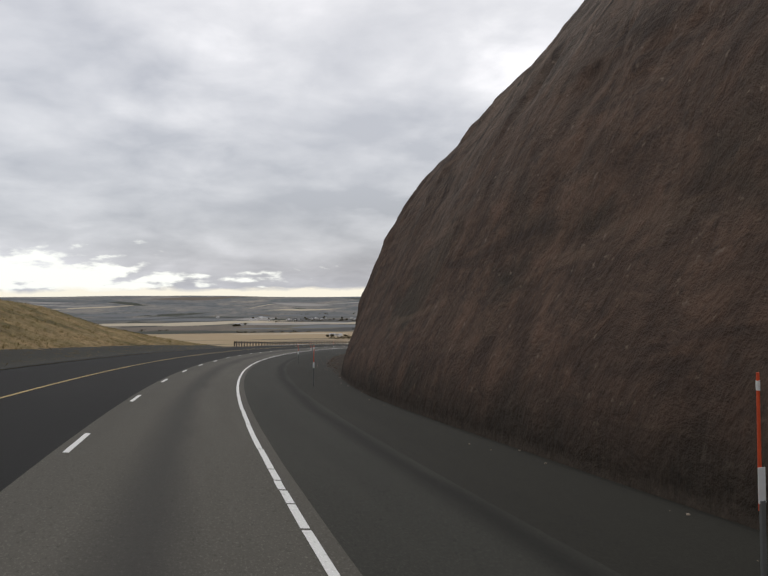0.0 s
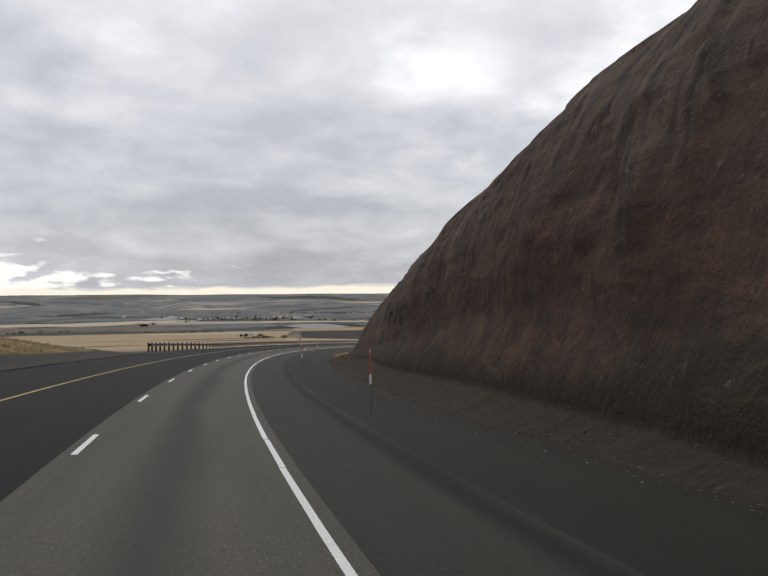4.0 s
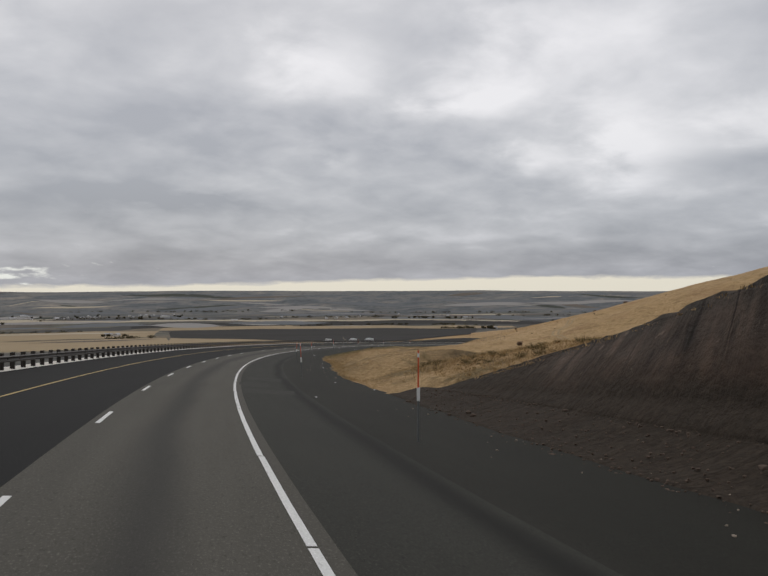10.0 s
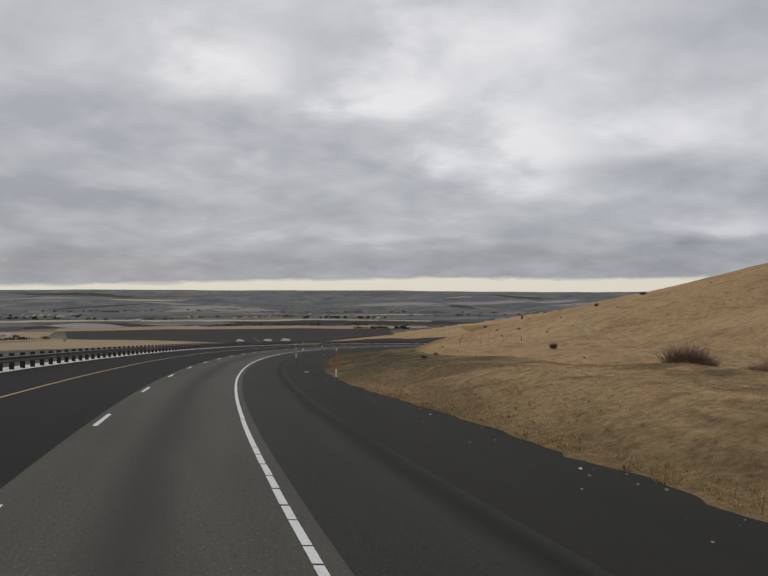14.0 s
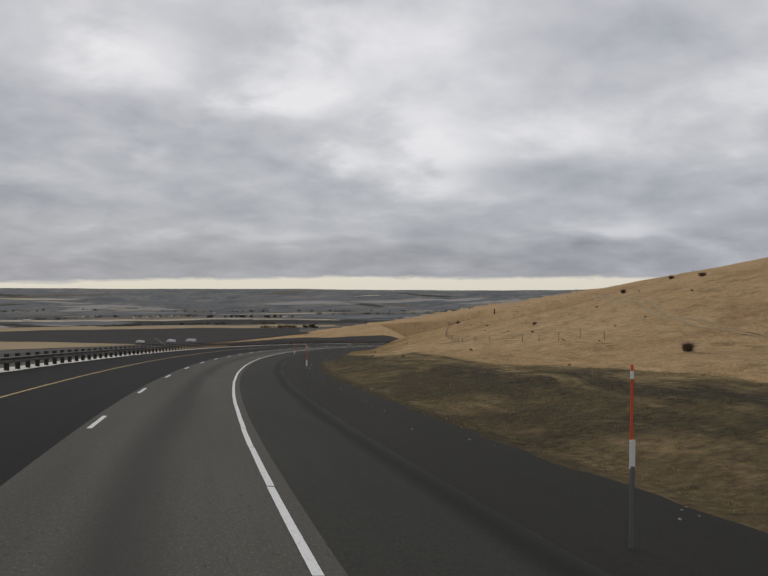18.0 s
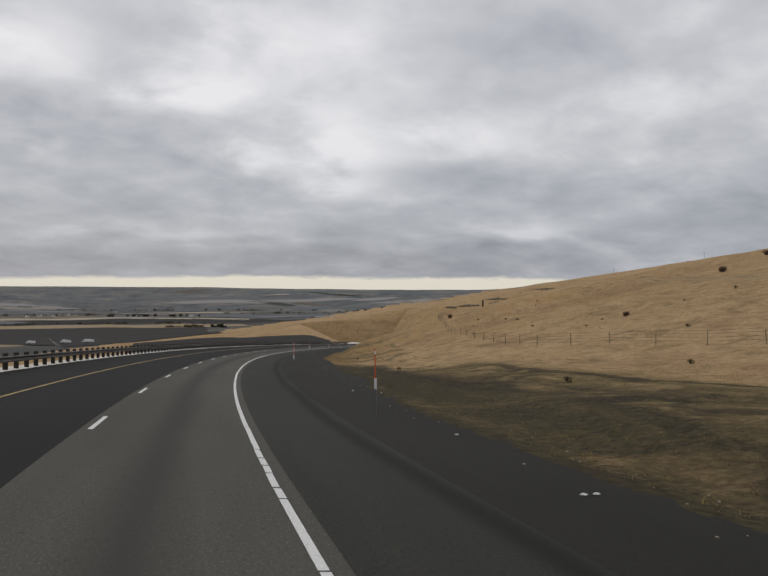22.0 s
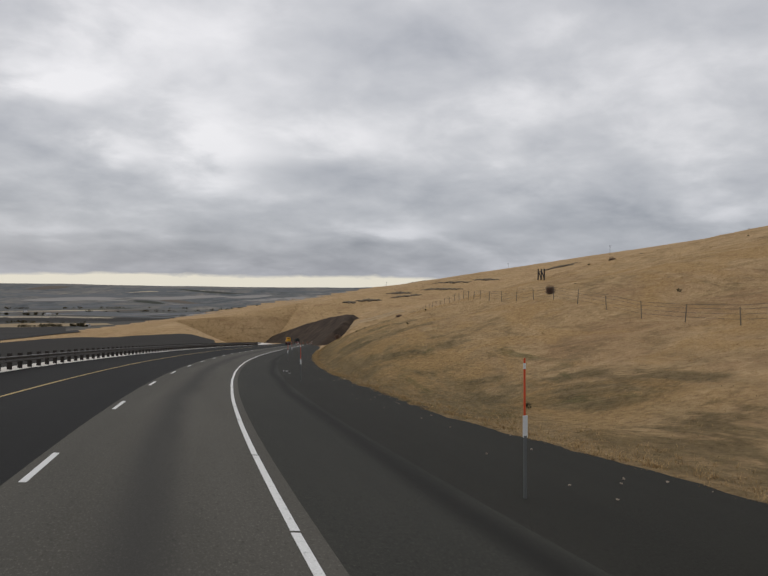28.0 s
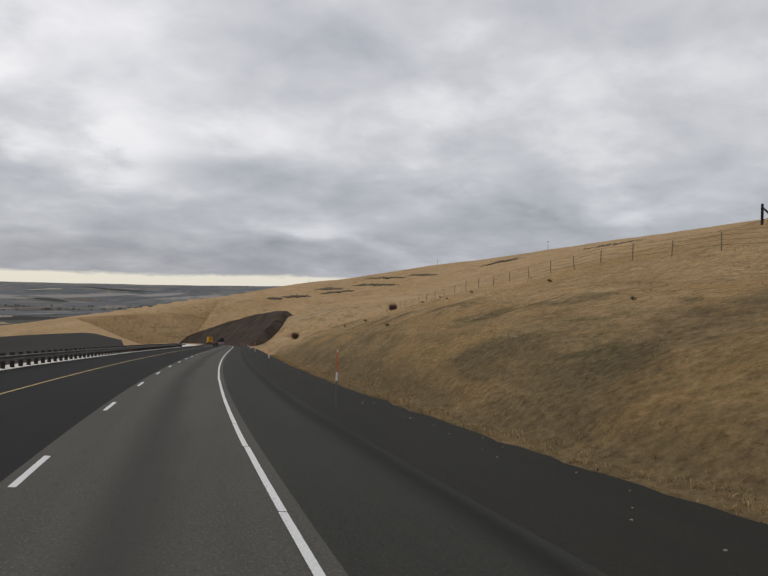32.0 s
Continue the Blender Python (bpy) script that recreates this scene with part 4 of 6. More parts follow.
M_STRAW = leafy("straw_blades", (0.24, 0.155, 0.07), (0.50, 0.35, 0.175))
M_BANK = leafy("bank_blades", (0.085, 0.072, 0.026), (0.30, 0.235, 0.10))
M_OLIVE = leafy("olive_blades", (0.085, 0.072, 0.028), (0.32, 0.24, 0.10))
M_TWIG = leafy("bare_shrub_twigs", (0.105, 0.070, 0.057), (0.26, 0.178, 0.142))
M_LEDGE = plain("weathered_ledge_rock", (0.17, 0.138, 0.10), 0.95, 0.0, 2.0, 0.45, 0.4)
M_SAGE = leafy("dark_sage_twigs", (0.04, 0.035, 0.022), (0.12, 0.10, 0.055))


def empty(name, m, label, category, group=""):
    ob = new(name)
    ob.empty_display_size = 0.5
    ob.matrix_basis = m
    return tagged(ob, label, category, group)


def along(s, u, dz=0.0):
    """Pose on the road's surface, +y down the road, upright."""
    return Matrix.Translation(at(s, u, dz)) @ pose(0, 0, 0, 0, 0, facing(s))


def on_road(s, u):
    """Pose lying in the road's surface, +y down the road."""
    return along(s, u) @ pose(0, 0, 0, -math.degrees(math.atan(GRADE + STEEPEN * min(s, 720))), math.degrees(math.atan(FALL - FLATTEN * min(s, 720))), 0)


def cylinder(bm, r0, r1, p, q, n=10):
    """A tapered round bar from p to q."""
    p, q = Vector(p), Vector(q)
    m = Matrix.Translation((p + q) / 2) @ (q - p).to_track_quat("Z", "Y").to_matrix().to_4x4()
    return bmesh.ops.create_cone(bm, cap_ends=True, segments=n, radius1=r0, radius2=r1, depth=(q - p).length, matrix=m)["verts"]


def prism(bm, outline, axis, lo, hi):
    """Push an outline of 2D places along an axis ('x': outline is y, z; 'y': x, z)."""
    def put(p, w):
        return (w, p[0], p[1]) if axis == "x" else (p[0], w, p[1])
    a = [bm.verts.new(put(p, lo)) for p in outline]
    b = [bm.verts.new(put(p, hi)) for p in outline]
    bm.faces.new(a)
    bm.faces.new(b[::-1])
    n = len(outline)
    for i in range(n):
        bm.faces.new((a[i], b[i], b[(i + 1) % n], a[(i + 1) % n]))
    bmesh.ops.recalc_face_normals(bm, faces=bm.faces[:])


# --- guard rail on the outer edge ---
def build_guardrail():
    rail = empty("guardrail", Matrix.Identity(4), "long weathered steel guardrail on dark timber posts", "guardrail")

    def off(s):
        return -9.05 - 2.9 * float(1 - smooth(157, 192, s))
    bm = bmesh.new()
    box(bm, -0.10, 0.10, -0.11, 0.11, -0.6, 0.83)
    first = part("post", bm, M_POST, rail, bevel=0.012)
    bm = bmesh.new()
    half = 3.83
    wave = [(0.00, 0.42), (-0.055, 0.455), (-0.055, 0.50), (0.0, 0.545), (0.0, 0.595), (-0.055, 0.64), (-0.055, 0.685), (0.0, 0.72),
            (0.012, 0.72), (-0.04, 0.68), (-0.04, 0.645), (0.014, 0.60), (0.014, 0.54), (-0.04, 0.495), (-0.04, 0.46), (0.012, 0.42)]
    prism(bm, [(-x, z) for x, z in wave], "y", -half, half)
    beam = part("rail_beam", bm, M_STEEL, rail)
    bm = bmesh.new()
    box(bm, -0.11, 0.11, -0.07, 0.07, 0.44, 0.71)
    block = part("spacer_block", bm, M_POST, rail, bevel=0.01)
    k = 0
    s = 157.0
    while s < 676:
        u = off(s)
        m = along(s, u - 0.32)
        for src, mm in ((first, m), (block, along(s, u - 0.115))):
            ob = src if k == 0 else new(src.name.split(".")[0], src.data)
            ob.parent = rail
            ob.matrix_basis = mm
        if k % 4 == 0:
            ob = beam if k == 0 else new("rail_beam", beam.data)
            ob.parent = rail
            mid = s + 3.81
            a, b = at(mid - 3.81, off(mid - 3.81)), at(mid + 3.81, off(mid + 3.81))
            d = b - a
            ob.matrix_basis = Matrix.Translation((a + b) / 2) @ pose(0, 0, 0, math.degrees(math.asin(d.z / d.length)), 0, -math.degrees(math.atan2(d.x, d.y))) @ Matrix.Identity(4)
        k += 1
        s += 1.905


build_guardrail()


# --- snow poles along the verge ---
def build_poles():
    proto = empty("snow_pole", Matrix.Identity(4), "snow pole with orange rod and white reflector on gravel verge", "snow pole", "snow poles along the verge")
    bm = bmesh.new()
    prism(bm, [(-0.032, 0.0), (-0.022, 0.0), (-0.014, 0.024), (0.014, 0.024), (0.022, 0.0), (0.032, 0.0), (0.022, 0.03), (-0.022, 0.03)], "y", -0.5, 1.06)
    bmesh.ops.rotate(bm, verts=bm.verts[:], matrix=Matrix.Rotation(radians(90), 3, "X"))
    part("post", bm, M_CHANNEL, proto)
    bm = bmesh.new()
    box(bm, -0.042, 0.042, -0.012, 0.0, 1.03, 1.40)
    part("reflector", bm, M_REFLECT, proto, "white reflective panel", 0.003)
    bm = bmesh.new()
    cylinder(bm, 0.021, 0.017, (0, 0.02, 0.95), (0, 0.02, 2.36))
    part("rod", bm, M_ORANGE, proto, "slim red-orange rod")
    bm = bmesh.new()
    cylinder(bm, 0.022, 0.022, (0, 0.02, 2.18), (0, 0.02, 2.28))
    part("tip_band", bm, M_REFLECT, proto, "white band near the tip")
    rnd = random.Random(5)
    spots = [-32.0, 6.8, 46.0, 89.0, 128.2, 172.9, 207.0, 248.5, 285.1, 323.6, 362.4, 401.3, 441.8, 480.5, 521.5] + [560.4 + 39.4 * i for i in range(8)]
    for k, s in enumerate(spots):
        m = along(s, 5.75 + rnd.uniform(-0.05, 0.05)) @ pose(0, 0, 0, rnd.uniform(-1.5, 1.5), rnd.uniform(-2.2, 1.2), rnd.uniform(-6, 6))
        if k == 0:
            proto.matrix_basis = m
        else:
            copy_thing(proto, m)


build_poles()


def hill_at(s, u, dz=0.0):
    x, y = road_xy(s, u)
    return Vector((float(x), float(y), float(hill_z(s, u)) + dz))


def land_at(x, y):
    """Ground under a world place away from the road."""
    s, u = road_su(np.array([x]), np.array([y]))
    s, u = float(s[0]), float(u[0])
    if 180 < s < 1180 and 9 < u < 265:
        return float(hill_z(s, u))
    return float(natural(np.array([x]), np.array([y]))[0])


def outward(eye, az, elevation, start=60.0):
    """Where a line of sight (degrees) meets the open land, from start metres on."""
    a, e = radians(az), radians(elevation)
    d = np.geomspace(start, 5200, 2500)
    x, y, z = eye[0] + d * math.sin(a), eye[1] + d * math.cos(a), eye[2] + d * math.tan(e)
    s, u = road_su(x, y)
    g = natural(x, y)
    g = np.where((s > 180) & (s < 1180) & (u > 9) & (u < 265), hill_z(s, np.clip(u, 9, 265)), g)
    g = np.where((s < 1180) & (u <= 9) & (u > -240), left_z(s, np.clip(u, -240, -9)), g)
    i = int(np.argmax(g >= z))
    return Vector((float(x[i]), float(y[i]), float(g[i])))


# --- wire fence across the hillside ---
def build_fence():
    fence = empty("wire_fence", Matrix.Identity(4), "old wire fence with thin grey timber posts across the dry hillside", "fence")
    rnd = random.Random(11)
    post, places = None, []
    s = 372.0
    while s < 690:
        u = float(np.interp(s, [372, 400, 422, 470, 530, 562, 640, 700], [44, 38.5, 32.5, 31, 31, 33.5, 35, 37]))
        p = hill_at(s, u)
        places.append(p)
        if post is None:
            bm = bmesh.new()
            cylinder(bm, 0.04, 0.034, (0, 0, -0.4), (0, 0, 1.25), 7)
            post = part("post", bm, M_PALE_TIMBER, fence)
            ob = post
        else:
            ob = new("post", post.data)
            ob.parent = fence
        ob.matrix_basis = Matrix.Translation(p) @ pose(0, 0, 0, rnd.uniform(-4, 4), rnd.uniform(-4, 4), rnd.uniform(0, 90)) @ Matrix.Diagonal((1, 1, rnd.uniform(0.85, 1.1), 1))
        s += 6.2
    for h in (0.35, 0.65, 0.95, 1.2):
        bm = bmesh.new()
        for a, b in zip(places, places[1:]):
            cylinder(bm, 0.008, 0.008, a + Vector((0, 0, h)), b + Vector((0, 0, h)), 4)
        part("wire", bm, M_WIRE, fence)
    # braced corner
    c = hill_at(543, 42.6)
    brace = empty("fence_brace", Matrix.Translation(c) @ pose(0, 0, 0, 0, 0, facing(543)), "heavy braced corner of dark timber in the hillside fence", "fence brace")
    for y in (-1.5, 0.0, 1.5):
        bm = bmesh.new()
        cylinder(bm, 0.11, 0.10, (0, y, -0.5), (0.0, y, 1.65), 8)
        part("post", bm, M_POST, brace)
    for y in (-1.5, 0.0):
        bm = bmesh.new()
        cylinder(bm, 0.08, 0.08, (0, y, 0.25), (0, y + 1.5, 1.4), 6)
        part("diagonal", bm, M_POST, brace)


build_fence()


# --- power poles far out on the slope ---
def build_power_poles():
    proto = None
    for az, far in ((60.7, 1250), (77.9, 850), (47.1, 1050), (43.0, 1300), (70.0, 1150), (53.5, 1700)):
        x, y = 206 + far * math.sin(radians(az)), 427 + far * math.cos(radians(az))
        p = Vector((x, y, land_at(x, y)))
        if proto is None:
            proto = empty("power_pole", Matrix.Translation(p), "slim dark wooden power pole on the tan slope", "power pole", "power poles on the slope")
            bm = bmesh.new()
            cylinder(bm, 0.2, 0.13, (0, 0, -1), (0, 0, 10.5), 8)
            part("pole", bm, M_POST, proto)
            bm = bmesh.new()
            box(bm, -1.3, 1.3, -0.07, 0.07, 9.6, 9.85)
            part("crossarm", bm, M_POST, proto)
            for x in (-1.1, 0.0, 1.1):
                bm = bmesh.new()
                cylinder(bm, 0.06, 0.05, (x, 0, 9.85), (x, 0, 10.05), 6)
                part("insulator", bm, M_STEEL, proto)
        else:
            copy_thing(proto, Matrix.Translation(p) @ pose(0, 0, 0, 0, 0, az))


build_power_poles()


# --- a faint wheel track along the slope ---
def build_track():
    M_TRACK = asphalt("bare_track_soil", (0.26, 0.19, 0.105), (0.44, 0.33, 0.19), 0.5)
    s = np.arange(300, 492, 2.0)
    mid = np.interp(s, [300, 309, 320, 338, 372, 404, 484, 495], [68, 65.8, 63.8, 61.5, 57.5, 61.5, 69, 71]) + 0.6 * np.sin(s / 9)
    for k, off in enumerate((-0.75, 0.75)):
        U = mid[:, None] + off + np.array([-0.32, 0.0, 0.32])
        S = np.repeat(s[:, None], 3, 1)
        x, y = road_xy(S, U)
        ob = sheet("dirt_track", np.stack([x, y, hill_z(S, U) + np.array([0.03, 0.09, 0.03])], -1), M_TRACK, np.stack([U, S], -1))
        tagged(ob, "pale rut of a dirt track across the slope", "track", kind="structure")


build_track()

# --- shrubs and grass ---
def twig_mesh(name, n, rx, rz, mat, seed, width=0.018):
    rnd = np.random.RandomState(seed)
    a = rnd.uniform(0, 2 * math.pi, n)
    lean = rnd.uniform(0.05, 1.15, n)
    base = np.stack([np.cos(a), np.sin(a), np.zeros(n)], 1) * (rnd.uniform(0, 0.75, n) * rx)[:, None]
    base[:, 2] = rnd.uniform(0, 0.45, n) * rz
    way = np.stack([np.cos(a) * np.sin(lean), np.sin(a) * np.sin(lean), np.cos(lean)], 1) + rnd.normal(0, 0.25, (n, 3))
    tip = base + way * (rnd.uniform(0.25, 0.62, n) * rz)[:, None]
    side = np.cross(way, rnd.normal(0, 1, (n, 3)))
    side /= np.linalg.norm(side, axis=1)[:, None] + 1e-6
    other = np.cross(way, side)
    other /= np.linalg.norm(other, axis=1)[:, None] + 1e-6
    w = width * rnd.uniform(0.6, 1.6, n)[:, None]
    V = np.concatenate([base + side * w, base - side * w * 0.5 + other * w, base - side * w * 0.5 - other * w, tip])
    i = np.arange(n)
    Fc = np.concatenate([np.stack([i, i + n, i + 3 * n], 1), np.stack([i + n, i + 2 * n, i + 3 * n], 1), np.stack([i + 2 * n, i, i + 3 * n], 1)])
    me = bpy.data.meshes.new(name)
    me.from_pydata(V.tolist(), [], Fc.tolist())
    me.materials.append(mat)
    return me


def build_shrubs():
    rnd = random.Random(3)
    kinds = []
    for i in range(3):
        crown = twig_mesh("crown", 2600, 1.55, 2.5, M_TWIG, 20 + i, 0.011)
        bm = bmesh.new()
        for j in range(5):
            b = j * 1.3 + i
            cylinder(bm, 0.09, 0.03, (0.1 * math.cos(b), 0.1 * math.sin(b), -0.3), (0.9 * math.cos(b), 0.9 * math.sin(b), 1.3), 6)
        stems = bpy.data.meshes.new("stem")
        bm.to_mesh(stems)
        bm.free()
        stems.materials.append(M_POST)
        kinds.append((crown, stems))
    spots = [(308, 53, 1.35), (310, 56, 1.0), (306, 51, 0.8), (291, 56.5, 1.1), (294, 59, 0.9), (302, 64, 0.85), (304, 67, 0.6), (298, 70, 0.6), (306, 74, 0.95), (303, 80, 0.8), (312, 84, 1.0), (288, 61, 0.6),
             (316, 78, 0.7), (318, 90, 0.95), (322, 95, 1.0), (286, 50, 0.6), (298, 63, 0.5), (309, 88, 0.7), (509, 33, 0.25), (356, 47.5, 0.3), (560, 60, 0.3), (435, 48, 0.22), (432, 80, 0.3), (470, 84, 0.3), (455, 70, 0.25), (626, 30, 0.42), (655, 15, 0.4)]
    for i, (s, u, k) in enumerate(spots):
        crown, stems = kinds[i % 3]
        p = hill_at(s, u)
        t = empty("shrub", Matrix.Translation(p) @ pose(0, 0, 0, 0, 0, rnd.uniform(0, 360)) @ Matrix.Diagonal((k * rnd.uniform(1.2, 1.6), k * 1.15, k * rnd.uniform(1.3, 1.75), 1)),
                  "bare dark brown shrub among dry grass" if k > 0.45 else "small dark shrub alone on the dry slope", "shrub", "shrubs on the slope")
        for nm, me in (("crown", crown), ("stem", stems)):
            new(nm, me).parent = t


build_shrubs()


def blades(name, places, heights, mat, seed, per=8, width=0.007, spread=0.22, label="tufts of dry straw-coloured bunchgrass"):
    """Bunches of bent blades, all one mesh."""
    rnd = np.random.RandomState(seed)
    n = len(places)
    P = np.repeat(places, per, 0)
    Hh = np.repeat(heights, per) * rnd.uniform(0.5, 1.15, n * per)
    a = rnd.uniform(0, 2 * math.pi, n * per)
    lean = rnd.uniform(0.4, 1.6, n * per)
    out = np.stack([np.cos(a), np.sin(a), np.zeros(n * per)], 1)
    side = np.stack([-np.sin(a), np.cos(a), np.zeros(n * per)], 1) * (width * rnd.uniform(0.6, 1.5, n * per))[:, None]
    base = P + out * rnd.uniform(0, spread, n * per)[:, None]
    up = np.array([0, 0, 1.0])
    mid = base + out * (Hh * lean * 0.3)[:, None] + up * (Hh * 0.6)[:, None]
    tip = base + out * (Hh * lean * 0.95)[:, None] + up * (Hh * 0.95)[:, None]
    m = n * per
    V = np.concatenate([base - side, base + side, mid + side * 0.7, mid - side * 0.7, tip])
    i = np.arange(m)
    faces = np.stack([i, i + m, i + 2 * m, i + 3 * m], 1).tolist() + np.stack([i + 3 * m, i + 2 * m, i + 4 * m], 1).tolist()
    me = bpy.data.meshes.new(name)
    me.from_pydata(V.tolist(), [], faces)
    me.materials.append(mat)
    return tagged(new(name, me), label, "grass", kind="stuff")


def build_grass():
    rnd = np.random.RandomState(8)

    def scatter(n, s0, s1, u0, u1, power, zf, keep=None):
        s = rnd.uniform(s0, s1, n)
        u = u0 + (u1 - u0) * rnd.uniform(0, 1, n) ** power
        x, y = road_xy(s, u)
        clump = ripple(x, y, 3.1, 0.9) + 0.7 * ripple(x, y, 11.0, 2.2)
        ok = clump > rnd.uniform(-1.0, 0.9, n)
        ok = ok & ((u < 0) | (u > verge_edge(s) + 0.1))
        # a burnt patch keeps few blades
        ok = ok & ~((s > 372) & (s < 437) & (u > 8) & (u < 16.5) & (rnd.uniform(0, 1, n) < 0.8))
        return np.stack([x, y, zf(s, u) - 0.04], 1)[ok], s[ok], u[ok]

    p, s, u = scatter(90000, 196, 640, 8.9, 60, 1.6, hill_z)
    green = ((s > 262) & (s < 425) & (u < 23)) | ((s > 446) & (s < 640) & (u < 22) & (rnd.uniform(0, 1, len(s)) < 0.6))
    h = rnd.uniform(0.05, 0.17, len(p))
    blades("straw_grass", p[~green], h[~green], M_STRAW, 1)
    blades("ditch_grass", p[green], h[green] * 0.8, M_OLIVE, 2, label="olive green grass in the damp roadside ditch")
    p, s, u = scatter(15000, 200, 640, 8.5, 13.5, 1.3, hill_z)
    green = ((s > 275) & (s < 415)) | ((s > 490) & (u > 10.2))
    blades("verge_grass", p[~green], rnd.uniform(0.06, 0.2, len(p))[~green], M_STRAW, 3, 9, label="ragged straw grass fringing the verge")
    p, s, u = scatter(22000, -20, 165, -45, -10.2, 0.7, left_z)
    blades("bank_grass", p, rnd.uniform(0.1, 0.3, len(p)), M_BANK, 4, label="olive and tan grass on the bank beside the road")
    p, s, u = scatter(5000, -10, 700, -22, -14, 1.0, left_z)
    blades("outer_grass", p, rnd.uniform(0.06, 0.2, len(p)), M_STRAW, 5, 6, label="pale dry grass behind the guardrail")
    # sparse tufts on the rim of the rock cut
    s = 188 - 26 * rnd.uniform(0, 1, 1500) ** 1.3
    H = np.interp(s, CUT_S, CUT_H)
    top = np.interp(s, CUT_S, CUT_B) + H * np.interp(s, CUT_S, CUT_C)
    back = rnd.uniform(-0.6, 9, len(s))
    x, y = road_xy(s, top + back)
    blades("rim_grass", np.stack([x, y, road_z(s, 9.3) + H + np.maximum(back, 0) * 0.15 - 0.22], 1), rnd.uniform(0.05, 0.15, len(s)), M_STRAW, 9, 7, 0.012, label="dry grass along the rim of the rock cut")
    # clumps of low sage give the slope its speckle
    s = rnd.uniform(200, 640, 320)
    u = rnd.uniform(14, 130, 320)
    x, y = road_xy(s, u)
    ok = ripple(x, y, 17, 3.3) > rnd.uniform(-0.6, 1.0, 320)
    V, Fc, base = [], [], 0
    me0 = twig_mesh("sage_seed", 46, 0.32, 0.55, M_SAGE, 77, 0.02)
    v0 = np.array([v.co for v in me0.vertices])
    f0 = np.array([q.vertices[:] for q in me0.polygons])
    bpy.data.meshes.remove(me0)
    for si, ui, xi, yi in zip(s[ok], u[ok], x[ok], y[ok]):
        k = rnd.uniform(0.35, 1.0)
        V.append(v0 * k + np.array([xi, yi, float(hill_z(si, ui))]))
        Fc.append(f0 + base)
        base += len(v0)
    me = bpy.data.meshes.new("sagebrush")
    me.from_pydata(np.concatenate(V).tolist(), [], np.concatenate(Fc).tolist())
    me.materials.append(M_SAGE)
    tagged(new("sagebrush", me), "scattered low clumps of dark sagebrush on the slope", "sagebrush", kind="stuff")


build_grass()


# --- rubble and stones ---
def stone_seed(seed):
    bm = bmesh.new()
    bmesh.ops.create_icosphere(bm, subdivisions=1, radius=1.0)
    rnd = random.Random(seed)
    for v in bm.verts:
        v.co *= rnd.uniform(0.65, 1.2)
    V = np.array([v.co for v in bm.verts])
    Fc = np.array([[v.index for v in f.verts] for f in bm.faces])
    bm.free()
    return V, Fc


def stones(name, places, sizes, mat, seed, label):
    rnd = np.random.RandomState(seed)
    seeds = [stone_seed(i) for i in range(4)]
    Vs, Fs, base = [], [], 0
    for i, (p, k) in enumerate(zip(places, sizes)):
        v, f = seeds[i % 4]
        a = rnd.uniform(0, 6.28)
        R = np.array([[math.cos(a), -math.sin(a), 0], [math.sin(a), math.cos(a), 0], [0, 0, 1]])
        Vs.append((v * np.array([1, rnd.uniform(0.6, 1), rnd.uniform(0.45, 0.8)]) * k) @ R.T + p)
        Fs.append(f + base)
        base += len(v)
    me = bpy.data.meshes.new(name)
    me.from_pydata(np.concatenate(Vs).tolist(), [], np.concatenate(Fs).tolist())
    me.materials.append(mat)
    return tagged(new(name, me), label, "rubble", kind="stuff")


